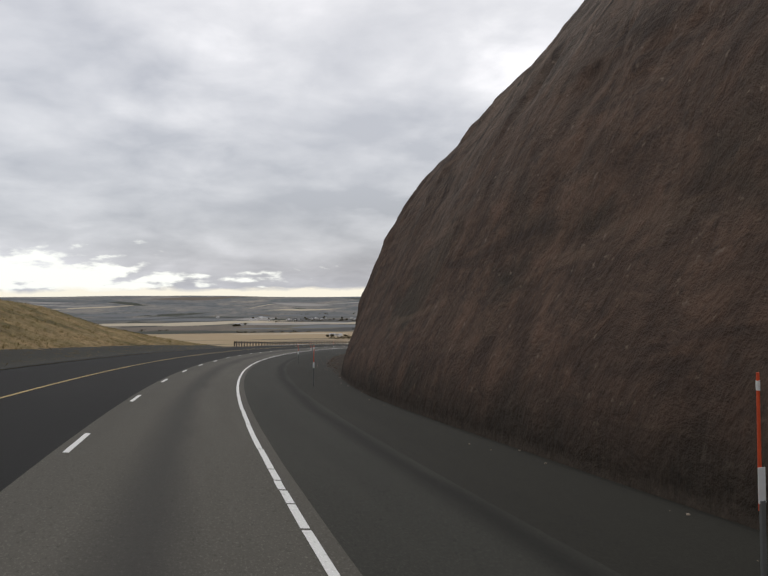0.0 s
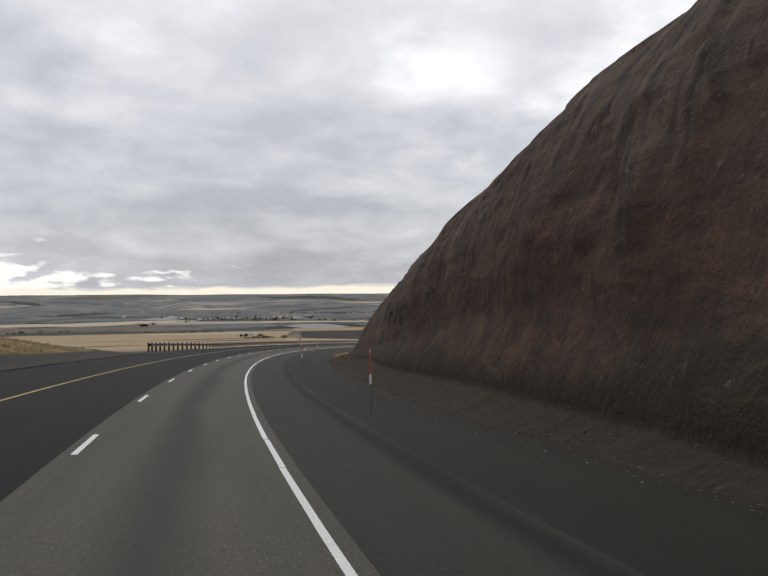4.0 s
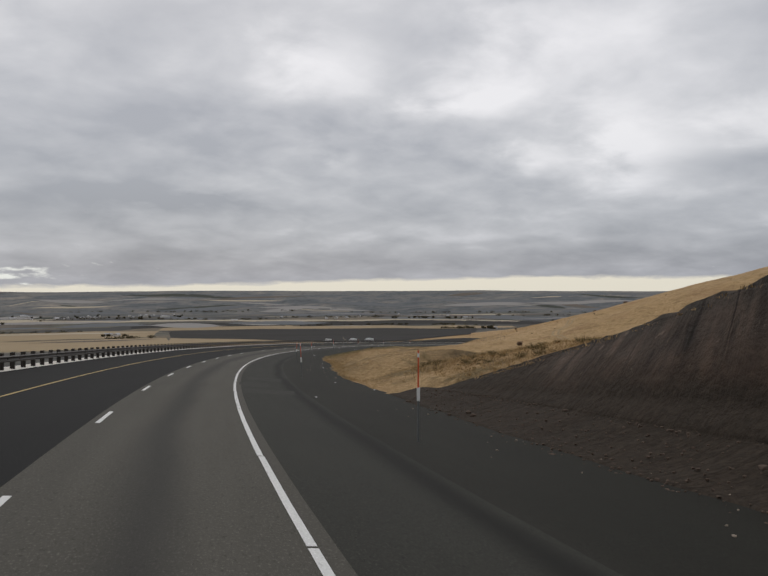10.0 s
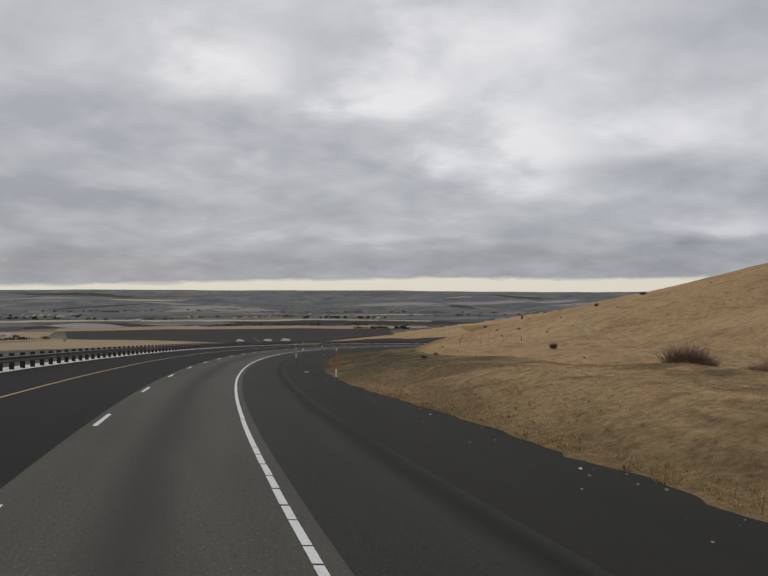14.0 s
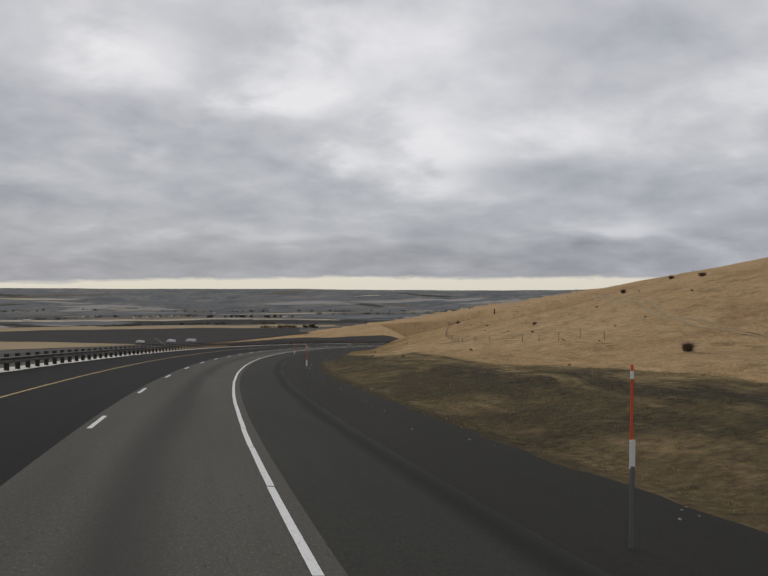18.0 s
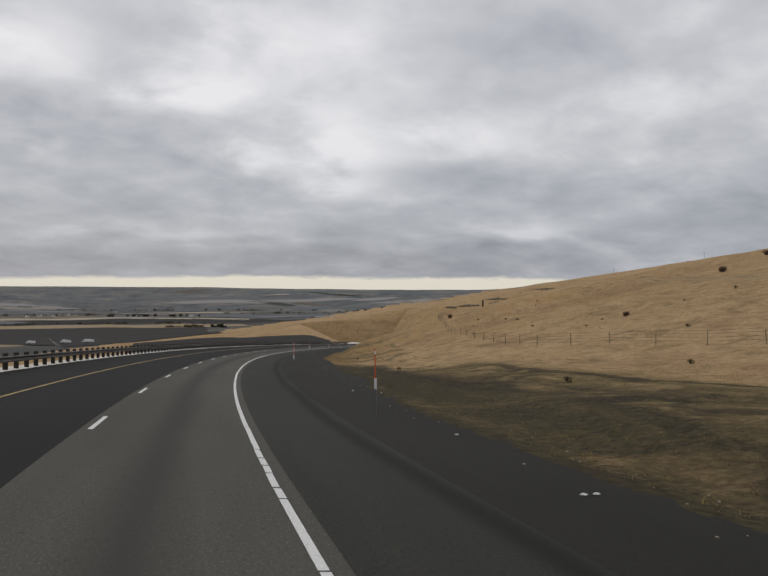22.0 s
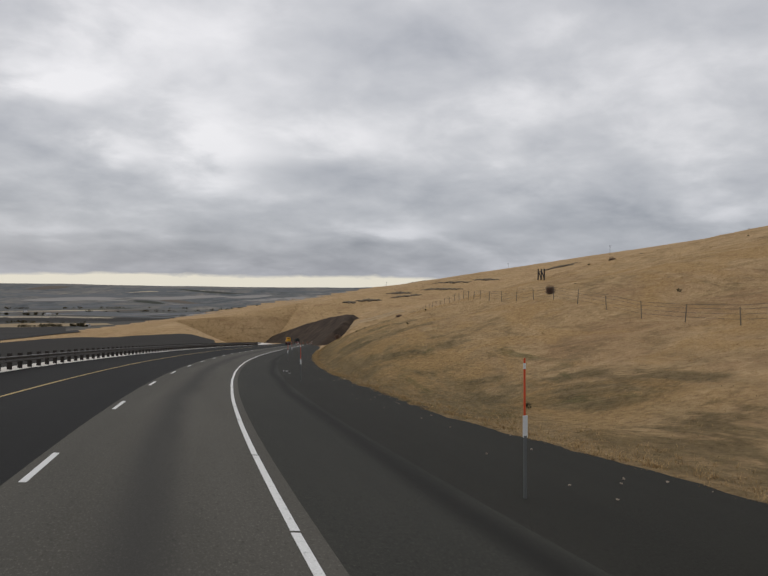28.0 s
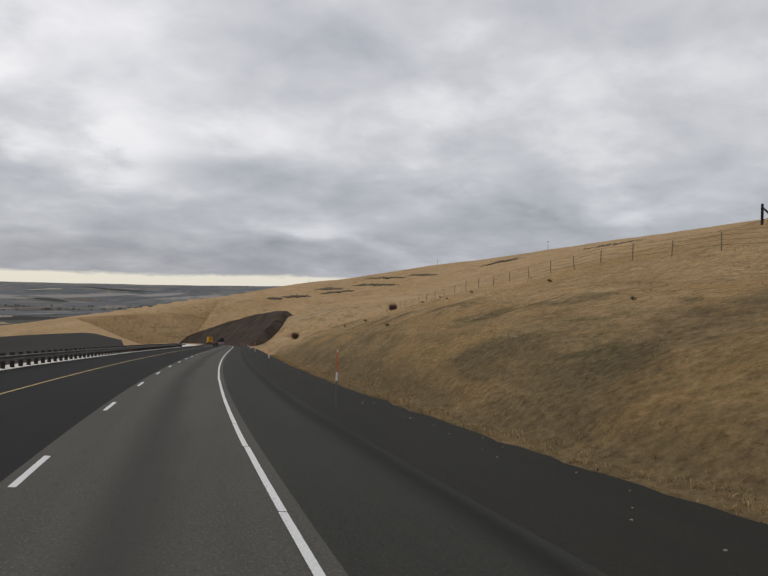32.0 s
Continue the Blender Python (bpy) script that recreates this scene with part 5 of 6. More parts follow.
def build_rubble():
    rnd = np.random.RandomState(4)
    n = 12000
    s = rnd.uniform(-10, 190, n)
    foot = np.interp(s, CUT_S, CUT_B)
    u = 8.5 + rnd.uniform(0, 1, n) ** 1.2 * (foot - 8.0)
    keep = ripple(s, u, 6.0, 0.7) > rnd.uniform(-1.1, 0.7, n)
    s, u, foot = s[keep], u[keep], foot[keep]
    n = len(s)
    x, y = road_xy(s, u)
    z = road_z(s, 9.3) + 0.24 * np.maximum(foot - 9.8, 0) * np.clip((u - 9.5) / np.maximum(foot - 10.5, 0.5), 0, 1) ** 1.6 + 0.02
    stones("rubble", np.stack([x, y, z], 1), rnd.uniform(0.012, 0.06, n) * (1 + (rnd.uniform(0, 1, n) > 0.97) * 1.5), M_STONE, 6, "broken dark basalt rubble at the foot of the rock cut")
    n = 700
    s = rnd.uniform(-10, 640, n)
    u = 6.4 + rnd.uniform(0, 1, n) ** 0.5 * 3.6
    x, y = road_xy(s, u)
    z = road_z(s, np.minimum(u, 9.2)) + 0.01
    stones("verge_stones", np.stack([x, y, z], 1), rnd.uniform(0.01, 0.05, n), M_DEBRIS, 7, "small pale stones scattered on the dark verge")
    r2 = random.Random(9)
    bm = bmesh.new()
    bmesh.ops.create_icosphere(bm, subdivisions=2, radius=1.0)
    for v in bm.verts:
        v.co = Vector((v.co.x * r2.uniform(0.6, 1.3), v.co.y * r2.uniform(0.4, 1.0), max(-0.05, v.co.z * r2.uniform(0.15, 0.5))))
    scrap = bpy.data.meshes.new("litter")
    bm.to_mesh(scrap)
    bm.free()
    scrap.materials.append(M_LITTER)
    ribbon = bpy.data.meshes.new("litter")
    pts = [(math.sin(i * 0.5) * 0.05, (i - 6) * 0.055, 0.02 + 0.03 * math.sin(i * 0.9) ** 2) for i in range(13)]
    bm = bmesh.new()
    for p, q in zip(pts, pts[1:]):
        cylinder(bm, 0.028, 0.028, p, q, 6)
    bm.to_mesh(ribbon)
    bm.free()
    ribbon.materials.append(M_LITTER)
    for s, u, k in ((60.6, 8.8, 0.07), (156.1, 9.9, 0.08), (188, 5.0, 0.08), (197.1, 9.2, 0.11), (202.6, 7.6, 0.10), (244, 8.8, 0.08), (230.8, 8.6, 0.09), (350.1, 6.9, 0.10),
                    (321.7, 9.4, 0.08), (350.2, 7.2, 0.095), (359.4, 7.6, 0.08), (379.7, 7.8, 0.08), (379.2, 9.3, 0.09), (385.4, 9.5, 0.08), (491.3, 5.5, 0.08), (487.1, 9.4, 0.09), (524.7, 9.4, 0.09)):
        ob = new("litter", scrap)
        ob.matrix_basis = along(s, u, 0.02) @ pose(0, 0, 0, 0, 0, s * 37 % 360) @ Matrix.Diagonal((0.68 * k, 0.68 * k, 0.68 * k, 1))
        tagged(ob, "crumpled white scrap of litter on the verge", "litter", "litter on the verge")
    for s, u, turn in ((280.2, 6.5, 80), (494.9, 5.3, 75)):
        ob = new("litter", ribbon)
        ob.matrix_basis = along(s, u, 0.0) @ pose(0, 0, 0, 0, 0, turn) @ Matrix.Diagonal((0.6, 0.6, 0.6, 1))
        tagged(ob, "torn white plastic strip lying on the shoulder", "litter", "litter on the verge")


build_rubble()


# --- the dark bank at the next bend ---
def cut_soil():
    """Bare dark earth, blotched and rilled."""
    m = material("bare_dark_cut_soil")
    n = Nodes(m)
    pos = n.coords()
    blot = n.noise(0.11, 6, 0.65, pos, distortion=0.6)
    rill = n.noise(0.5, 4, 0.6, n.uv(), (1.0, 2.0, 1.0))
    c = n.ramp(blot, (0.36, (0.042, 0.033, 0.026)), (0.66, (0.092, 0.068, 0.052)))
    c = n.mix(n.ramp(rill, (0.52, (0, 0, 0)), (0.66, (0.5, 0.5, 0.5))), c, (0.027, 0.022, 0.018))
    n.surface(c, 0.97, blot, 0.5, 0.4, specular=0.03)
    return m


M_CUT_SOIL = cut_soil()


def build_far_cut():
    s = np.concatenate([np.arange(868, 930, 2.0), np.arange(930, 1199, 3.0)])
    v = np.linspace(0, 1, 22)
    S, Vv = np.meshgrid(s, v, indexing="ij")
    H = np.interp(S, [868, 890, 905, 920, 960, 1025, 1095, 1155, 1198], [-1.0, 8.0, 15.0, 19.0, 20.5, 20.5, 17.0, 10.5, 1.5])
    U = 9.4 + Vv * (np.maximum(H, 0.5) * 1.3) - 0.5 * ripple(S, Vv * 14, 6, 0.4) * np.sin(Vv * math.pi)
    Z = road_z(S, 9.4) + Vv * H + 0.4 * ripple(S, Vv * 3, 9, 1.4) * smooth(0.8, 1, Vv)
    top = Z[:, -1:]
    U = np.concatenate([U, U[:, -1:] + 2, U[:, -1:] + 16], 1)
    Z = np.concatenate([Z, top + 0.2, top - 9.0], 1)
    S = np.repeat(S[:, :1], U.shape[1], 1)
    x, y = road_xy(S, U)
    share = np.concatenate([Vv, Vv[:, -2:]], 1)
    ob = sheet("far_road_cut", np.stack([x, y, Z], -1), M_CUT_SOIL, np.stack([S, share], -1))
    tagged(ob, "dark bare road cut at the next bend", "road cut", kind="structure")


build_far_cut()


# --- fields of the valley ---
def field_material(name, a, b):
    m = material(name)
    n = Nodes(m)
    pos = n.coords()
    rows = n.noise(0.02, 4, 0.6, pos, (1.0, 0.15, 1.0))
    spots = n.noise(0.006, 4, 0.6, pos)
    c = n.mix(n.math("MULTIPLY", n.math("ADD", rows, spots), 0.5), a, b)
    n.surface(c, 0.95, specular=0.05)
    return m


F_DARK = field_material("ploughed_soil", (0.034, 0.033, 0.032), (0.064, 0.060, 0.055))
F_TAN = field_material("stubble", (0.27, 0.205, 0.125), (0.39, 0.308, 0.20))
F_BROWN = field_material("fallow_soil", (0.105, 0.090, 0.078), (0.19, 0.163, 0.135))
F_GREEN = field_material("winter_wheat", (0.050, 0.056, 0.050), (0.088, 0.090, 0.072))
F_PALE = field_material("pale_stubble", (0.36, 0.31, 0.23), (0.50, 0.44, 0.34))
# far steppe: aerial haze is put into this blue-grey
F_HAZED = field_material("hazed_steppe", (0.108, 0.116, 0.124), (0.185, 0.190, 0.192))
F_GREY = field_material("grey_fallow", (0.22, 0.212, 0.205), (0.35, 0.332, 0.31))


def lay_field(a0, a1, r0, r1, mat, label, i, taper=0.0, lift=0.5):
    """One plot on the valley floor between two bearings (degrees) and two distances, with wavering or tapering ends."""
    n = max(40, int((a1 - a0) * 4))
    A, F = np.meshgrid(np.linspace(radians(a0), radians(a1), n), np.linspace(0, 1, 60 if isinstance(r0, tuple) else max(6, min(60, int((r1 - r0) / 25)))))
    w = (A - radians(a0)) / radians(a1 - a0)
    thin = 1 - taper * np.abs(2 * w - 1) ** 2.2
    if isinstance(r0, tuple):
        r0 = r0[0] + (r0[1] - r0[0]) * w
        lift = 0.8
    mid, half = (r0 + r1) / 2, (r1 - r0) / 2
    wave = 0.006 * mid * np.sin(A * 23 + i) + 0.0035 * mid * np.sin(A * 57 + 2 * i) + (w - 0.5) * (-1) ** i * 0.025 * mid
    Rr = mid + wave + (2 * F - 1) * half * thin
    A = A + (2 * F - 1) * radians(0.35) * math.sin(i * 2.1) * np.where(w > 0.5, 1, -1) * (np.abs(2 * w - 1) ** 6)
    x, y = 60 + Rr * np.sin(A), 200 + Rr * np.cos(A)
    ob = sheet("field", np.stack([x, y, natural(x, y) + lift], -1)[:, ::-1], mat)
    tagged(ob, label, "field", kind="structure")


def build_fields():
    plots = [(14.5, 27, (2150, 1060), 2950, F_DARK, "dark ploughed field on the valley floor"),
             (27, 36.9, 990, 2950, F_DARK, "dark ploughed field on the valley floor"),
             (14.2, 25, 1150, 2150, F_TAN, "tan stubble field below the road"),
             (-14, 14.2, 1150, 2150, F_TAN, "tan stubble field below the road"),
             (-14, 13.6, 2180, 2900, F_TAN, "tan stubble field on the valley floor"),
             (14, 40, 2980, 3180, F_TAN, "tan stubble strip beyond the ploughed field"),
             (12, 44, 3200, 3420, F_DARK, "dark fallow field in the valley"),
             (5, 40, 3440, 3520, F_PALE, "thin pale stubble strip")]
    for i, p in enumerate(plots):
        lay_field(*p, i)
    tapered = [(5, 13.4, 1850, 2020, F_BROWN, "brown wedge of fallow ground among stubble"),
               (-12, 3, 1560, 1640, F_GREEN, "dark green lens of rough ground among stubble"),
               (-14, 6, 2930, 3130, F_GREEN, "dark green wheat strip"),
               (2, 14.4, 2600, 2720, F_PALE, "pale streak of stubble"),
               (-16, 7, 3180, 3420, F_BROWN, "grey brown fallow field in the valley"),
               (-16, 8, 3500, 3640, F_PALE, "pale field in the valley")]
    for i, p in enumerate(tapered):
        lay_field(*p, i + 20, 0.9, 0.9)
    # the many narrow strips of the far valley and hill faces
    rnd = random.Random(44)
    kinds = [(F_PALE, "thin pale strip of far stubble"), (F_GREY, "grey strip of far fallow"), (F_HAZED, "strip of far steppe with haze put into its blue-grey"), (F_GREEN, "dark strip of far wheat"),
             (F_BROWN, "brown strip of far fallow"), (F_DARK, "dark strip of far ploughed ground"), (F_HAZED, "far sage flat with haze put into its blue-grey")]
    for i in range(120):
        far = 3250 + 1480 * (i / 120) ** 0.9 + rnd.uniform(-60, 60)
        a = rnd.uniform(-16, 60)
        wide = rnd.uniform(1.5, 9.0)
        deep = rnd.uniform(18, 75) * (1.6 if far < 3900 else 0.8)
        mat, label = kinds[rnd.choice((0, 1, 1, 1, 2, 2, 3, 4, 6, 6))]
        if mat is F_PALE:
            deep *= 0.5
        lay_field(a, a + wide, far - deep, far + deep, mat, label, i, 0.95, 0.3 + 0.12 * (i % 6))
    W, U = np.meshgrid(np.linspace(0, 1, 70), np.linspace(-235, -50, 24), indexing="ij")
    S = 640 + W * (np.interp(U, [-235, -177, -125, -90, -50], [1169, 1154, 1100, 1074, 1033]) - 640)
    U = U + 6 * np.sin(S / 37) * (1 - smooth(900, 1000, S))
    x, y = road_xy(S, U)
    ob = sheet("field", np.stack([x, y, left_z(S, U) + 0.6], -1), F_DARK)
    tagged(ob, "dark ploughed field below the road", "field", kind="structure")


build_fields()


def build_tree_rows():
    """Far shelter belts: rows of small dark bushy clumps."""
    rnd = np.random.RandomState(61)
    rows = [(24, 33, 3190, 26), (33.4, 38.5, 3185, 18), (34.6, 37.2, 2990, 40), (3, 9, 2905, 14), (10, 13.5, 2150, 16), (-8, -2, 3150, 16), (14, 22, 3560, 30), (22, 34, 3640, 34), (6, 13, 3620, 24), (27, 45, 4020, 40), (8, 24, 4100, 36), (38, 52, 3800, 30)]
    for a0, a1, far, count in rows:
        V, Fc, base = [], [], 0
        for k in range(count):
            a = radians(rnd.uniform(a0, a1))
            r = far + rnd.uniform(-14, 14)
            x, y = 60 + r * math.sin(a), 200 + r * math.cos(a)
            z = float(natural(np.array(x), np.array(y)))
            size = rnd.uniform(3.0, 6.5)
            n = 36
            p = rnd.normal(0, 1, (n, 3)) * np.array([size * 0.9, size * 0.9, size * 0.35]) + np.array([x, y, z + size * 0.75])
            tri = p[:, None, :] + rnd.normal(0, size * 0.28, (n, 3, 3))
            V.append(tri.reshape(-1, 3))
            Fc.append(np.arange(n * 3).reshape(n, 3) + base)
            base += n * 3
        me = bpy.data.meshes.new("tree_row")
        me.from_pydata(np.concatenate(V).tolist(), [], np.concatenate(Fc).tolist())
        me.materials.append(M_SAGE)
        tagged(new("tree_row", me), "far row of dark bare trees and bushes between fields", "trees", kind="stuff")


build_tree_rows()


def build_ledges():
    """Dark broken rock ledges high on the far slope."""
    rnd = random.Random(15)
    eye = (160.3, 386.5, -25.4)
    for a0, e0, a1, e1 in ((57.9, -1.04, 59.8, -0.98), (60.1, -0.51, 62.0, -0.41), (62.7, -0.19, 65.7, -0.08), (63.5, 0.29, 66.3, 0.47), (66.4, 0.58, 68.3, 0.63),
                           (56.9, -1.16, 57.9, -1.18), (60.5, -0.79, 62.7, -0.54), (71.0, 1.2, 74.0, 1.9), (77.5, 2.4, 82.0, 3.2)):
        bm = bmesh.new()
        n = 46
        for i in range(n):
            w = i / (n - 1)
            p = outward(eye, a0 + (a1 - a0) * w + rnd.uniform(-0.02, 0.02), e0 + (e1 - e0) * w + rnd.uniform(-0.05, 0.05) * math.sin(w * 9), 520)
            k = rnd.uniform(0.6, 1.3) * (0.4 + math.sin(w * math.pi))
            m = bmesh.ops.create_icosphere(bm, subdivisions=1, radius=1.0)
            for v in m["verts"]:
                v.co = Vector((v.co.x * 1.5 * k, v.co.y * 1.5 * k, v.co.z * 0.9 * k)) * rnd.uniform(0.75, 1.2) + p
        ob = part("rock_ledge", bm, M_LEDGE)
        tagged(ob, "dark broken basalt ledge on the tan slope", "rock ledge", kind="stuff")


build_ledges()


# --- farmsteads and town ---
def build_houses():
    protos = []
    for w, l, h, roof in ((9, 14, 4.5, 3.0), (12, 30, 6, 3.5), (8, 10, 6, 3.2)):
        e = empty("farm_building", Matrix.Identity(4), "pale distant farm building with grey gable roof", "building", "buildings of the valley town")
        bm = bmesh.new()
        box(bm, -w / 2, w / 2, -l / 2, l / 2, -1, h)
        part("wall", bm, M_WALL, e)
        bm = bmesh.new()
        prism(bm, [(-w / 2 - 0.5, h), (w / 2 + 0.5, h), (0, h + roof)], "y", -l / 2 - 0.5, l / 2 + 0.5)
        part("roof", bm, M_ROOF, e)
        bm = bmesh.new()
        box(bm, -1.3, 1.3, -l / 2 - 0.06, -l / 2, -0.9, 2.6)
        part("door", bm, M_BLACK, e)
        protos.append(e)
    rnd = random.Random(21)
    eye = (8, 92, -3)
    spots = [(2.6, -1.95), (4.0, -2.5), (4.4, -2.55), (11.1, -3.4), (11.6, -3.42)]
    spots += [(rnd.uniform(5.0, 10.5), rnd.uniform(-2.25, -2.0)) for _ in range(16)]
    spots += [(rnd.uniform(12.0, 15.4), rnd.uniform(-2.2, -2.0)) for _ in range(10)]
    spots += [(rnd.uniform(19, 36), rnd.uniform(-2.5, -2.1)) for _ in range(9)]
    spots += [(38.0, -3.05)]
    used = 0
    for az, el in spots:
        p = outward(eye, az, el, 1000)
        m = Matrix.Translation(p) @ pose(0, 0, 0, 0, 0, rnd.uniform(0, 180))
        if used < 3:
            protos[used].matrix_basis = m
        else:
            copy_thing(protos[rnd.randrange(3)], m)
        used += 1
    # shelter trees round the farms
    crowns = []
    for i in range(2):
        crowns.append(twig_mesh("crown", 420, 3.2, 8.0, M_SAGE, 50 + i, 0.35))
    bm = bmesh.new()
    cylinder(bm, 0.35, 0.15, (0, 0, -1), (0, 0, 5), 6)
    trunk = bpy.data.meshes.new("trunk")
    bm.to_mesh(trunk)
    bm.free()
    trunk.materials.append(M_POST)
    places = [(rnd.uniform(3.6, 4.9), rnd.uniform(-2.62, -2.45)) for _ in range(6)] + [(rnd.uniform(10.6, 12.2), rnd.uniform(-3.45, -3.38)) for _ in range(6)]
    places += [(rnd.uniform(4.5, 16), rnd.uniform(-2.35, -2.0)) for _ in range(26)] + [(rnd.uniform(30.5, 37), rnd.uniform(-2.34, -2.3)) for _ in range(14)] + [(rnd.uniform(36.9, 38.0), rnd.uniform(-3.1, -3.0)) for _ in range(8)]
    for az, el in places:
        p = outward(eye, az, el, 1000)
        k = rnd.uniform(0.8, 1.4)
        t = empty("tree", Matrix.Translation(p) @ pose(0, 0, 0, 0, 0, rnd.uniform(0, 360)) @ Matrix.Diagonal((k * 1.2, k * 1.2, k, 1)), "dark leafless shelter tree near a valley farm", "tree", "shelter trees of the valley")
        new("crown", crowns[rnd.randrange(2)]).parent = t
        new("trunk", trunk).parent = t


build_houses()


# --- vehicles ---
def wheel(parent, x, y, r, w, mesh_cache):
    """A tyre with its rim, axle along x."""
    if r not in mesh_cache:
        bm = bmesh.new()
        cylinder(bm, r, r, (-w / 2, 0, 0), (w / 2, 0, 0), 20)
        bmesh.ops.bevel(bm, geom=[e for e in bm.edges if abs(e.verts[0].co.x - e.verts[1].co.x) < 1e-4], offset=0.04, segments=2, affect="EDGES")
        tyre = bpy.data.meshes.new("tyre")
        bm.to_mesh(tyre)
        bm.free()
        tyre.materials.append(M_RUBBER)
        bm = bmesh.new()
        cylinder(bm, r * 0.58, r * 0.5, (-w / 2 - 0.01, 0, 0), (w / 2 + 0.01, 0, 0), 16)
        rim = bpy.data.meshes.new("rim")
        bm.to_mesh(rim)
        bm.free()
        rim.materials.append(M_CHROME)
        mesh_cache[r] = (tyre, rim)
    tyre, rim = mesh_cache[r]
    t = new("tyre", tyre)
    t.parent = parent
    t.location = (x, y, r)
    new("rim", rim).parent = t


def cab(parent, mat, y0, width, height):
    """A tractor's cab with hood, glass and mirrors; +y is ahead."""
    h = height
    bm = bmesh.new()
    prism(bm, [(y0, 0.7), (y0, h), (y0 + 1.3, h), (y0 + 1.9, 2.1), (y0 + 3.3, 1.9), (y0 + 3.5, 1.6), (y0 + 3.5, 0.7)], "x", -width / 2, width / 2)
    part("cab", bm, mat, parent, bevel=0.06)
    bm = bmesh.new()
    prism(bm, [(y0 + 1.36, h - 0.15), (y0 + 1.86, 2.2), (y0 + 1.9, 2.2), (y0 + 1.4, h - 0.15)], "x", -width / 2 + 0.12, width / 2 - 0.12)
    part("windscreen", bm, M_DARK_GLASS, parent)
    for sx in (-1, 1):
        bm = bmesh.new()
        box(bm, sx * (width / 2 + 0.12) - 0.08, sx * (width / 2 + 0.12) + 0.08, y0 + 1.5, y0 + 1.58, 1.9, 2.5)
        part("mirror", bm, M_BLACK, parent, bevel=0.02)
        bm = bmesh.new()
        box(bm, sx * (width / 2) - 0.012, sx * (width / 2) + 0.012, y0 + 0.4, y0 + 1.3, 2.0, h - 0.3)
        part("side_window", bm, M_DARK_GLASS, parent)


def tail_lamps(parent, xs, y, z, w=0.16, h=0.12):
    for x in xs:
        bm = bmesh.new()
        box(bm, x - w / 2, x + w / 2, y - 0.03, y + 0.02, z - h / 2, z + h / 2)
        part("tail_lamp", bm, M_RED, parent, "red tail lamp", 0.01)


def build_box_truck(m):
    t = empty("box_truck", m, "deep yellow rental box truck in the passing lane", "truck")
    cache = {}
    bm = bmesh.new()
    box(bm, -1.25, 1.25, -3.6, 3.4, 1.15, 3.95)
    part("cargo_box", bm, M_YELLOW_PAINT, t, bevel=0.05)
    bm = bmesh.new()
    box(bm, -1.1, 1.1, -3.66, -3.6, 1.3, 3.7)
    door = part("roll_door", bm, M_YELLOW_PAINT, t, bevel=0.01)
    for z in (1.7, 2.1, 2.5, 2.9, 3.3):
        bm = bmesh.new()
        box(bm, -1.08, 1.08, -3.668, -3.66, z - 0.012, z + 0.012)
        part("door_joint", bm, M_BLACK, door)
    for x0, x1, z0, z1 in ((-0.85, 0.85, 3.12, 3.42), (-0.45, 0.45, 2.92, 3.02), (-0.6, 0.6, 2.15, 2.28), (-0.5, 0.5, 1.55, 1.66)):
        bm = bmesh.new()
        box(bm, x0, x1, -3.684, -3.672, z0, z1)
        part("lettering_bar", bm, M_BLACK, t, "dark bar of unreadable lettering")
    bm = bmesh.new()
    box(bm, -0.5, 0.5, -3.4, 6.0, 0.7, 1.1)
    part("chassis", bm, M_BLACK, t)
    bm = bmesh.new()
    box(bm, -1.2, 1.2, -3.75, -3.55, 0.5, 0.75)
    part("bumper", bm, M_STEEL, t, bevel=0.02)
    for x in (-0.95, 0.95):
        bm = bmesh.new()
        box(bm, x - 0.3, x + 0.3, -3.35, -3.32, 0.25, 1.0)
        part("mud_flap", bm, M_BLACK, t)
        for y in (-2.3,):
            wheel(t, x, y, 0.5, 0.5, cache)
        wheel(t, x * 1.08, 5.2, 0.501, 0.3, cache)
    tail_lamps(t, (-1.0, -0.75, 0.75, 1.0), -3.62, 1.0)
    tail_lamps(t, (-0.3, 0.0, 0.3), -3.62, 3.85, 0.1, 0.06)
    cab(t, M_YELLOW_PAINT, 3.55, 2.3, 2.75)


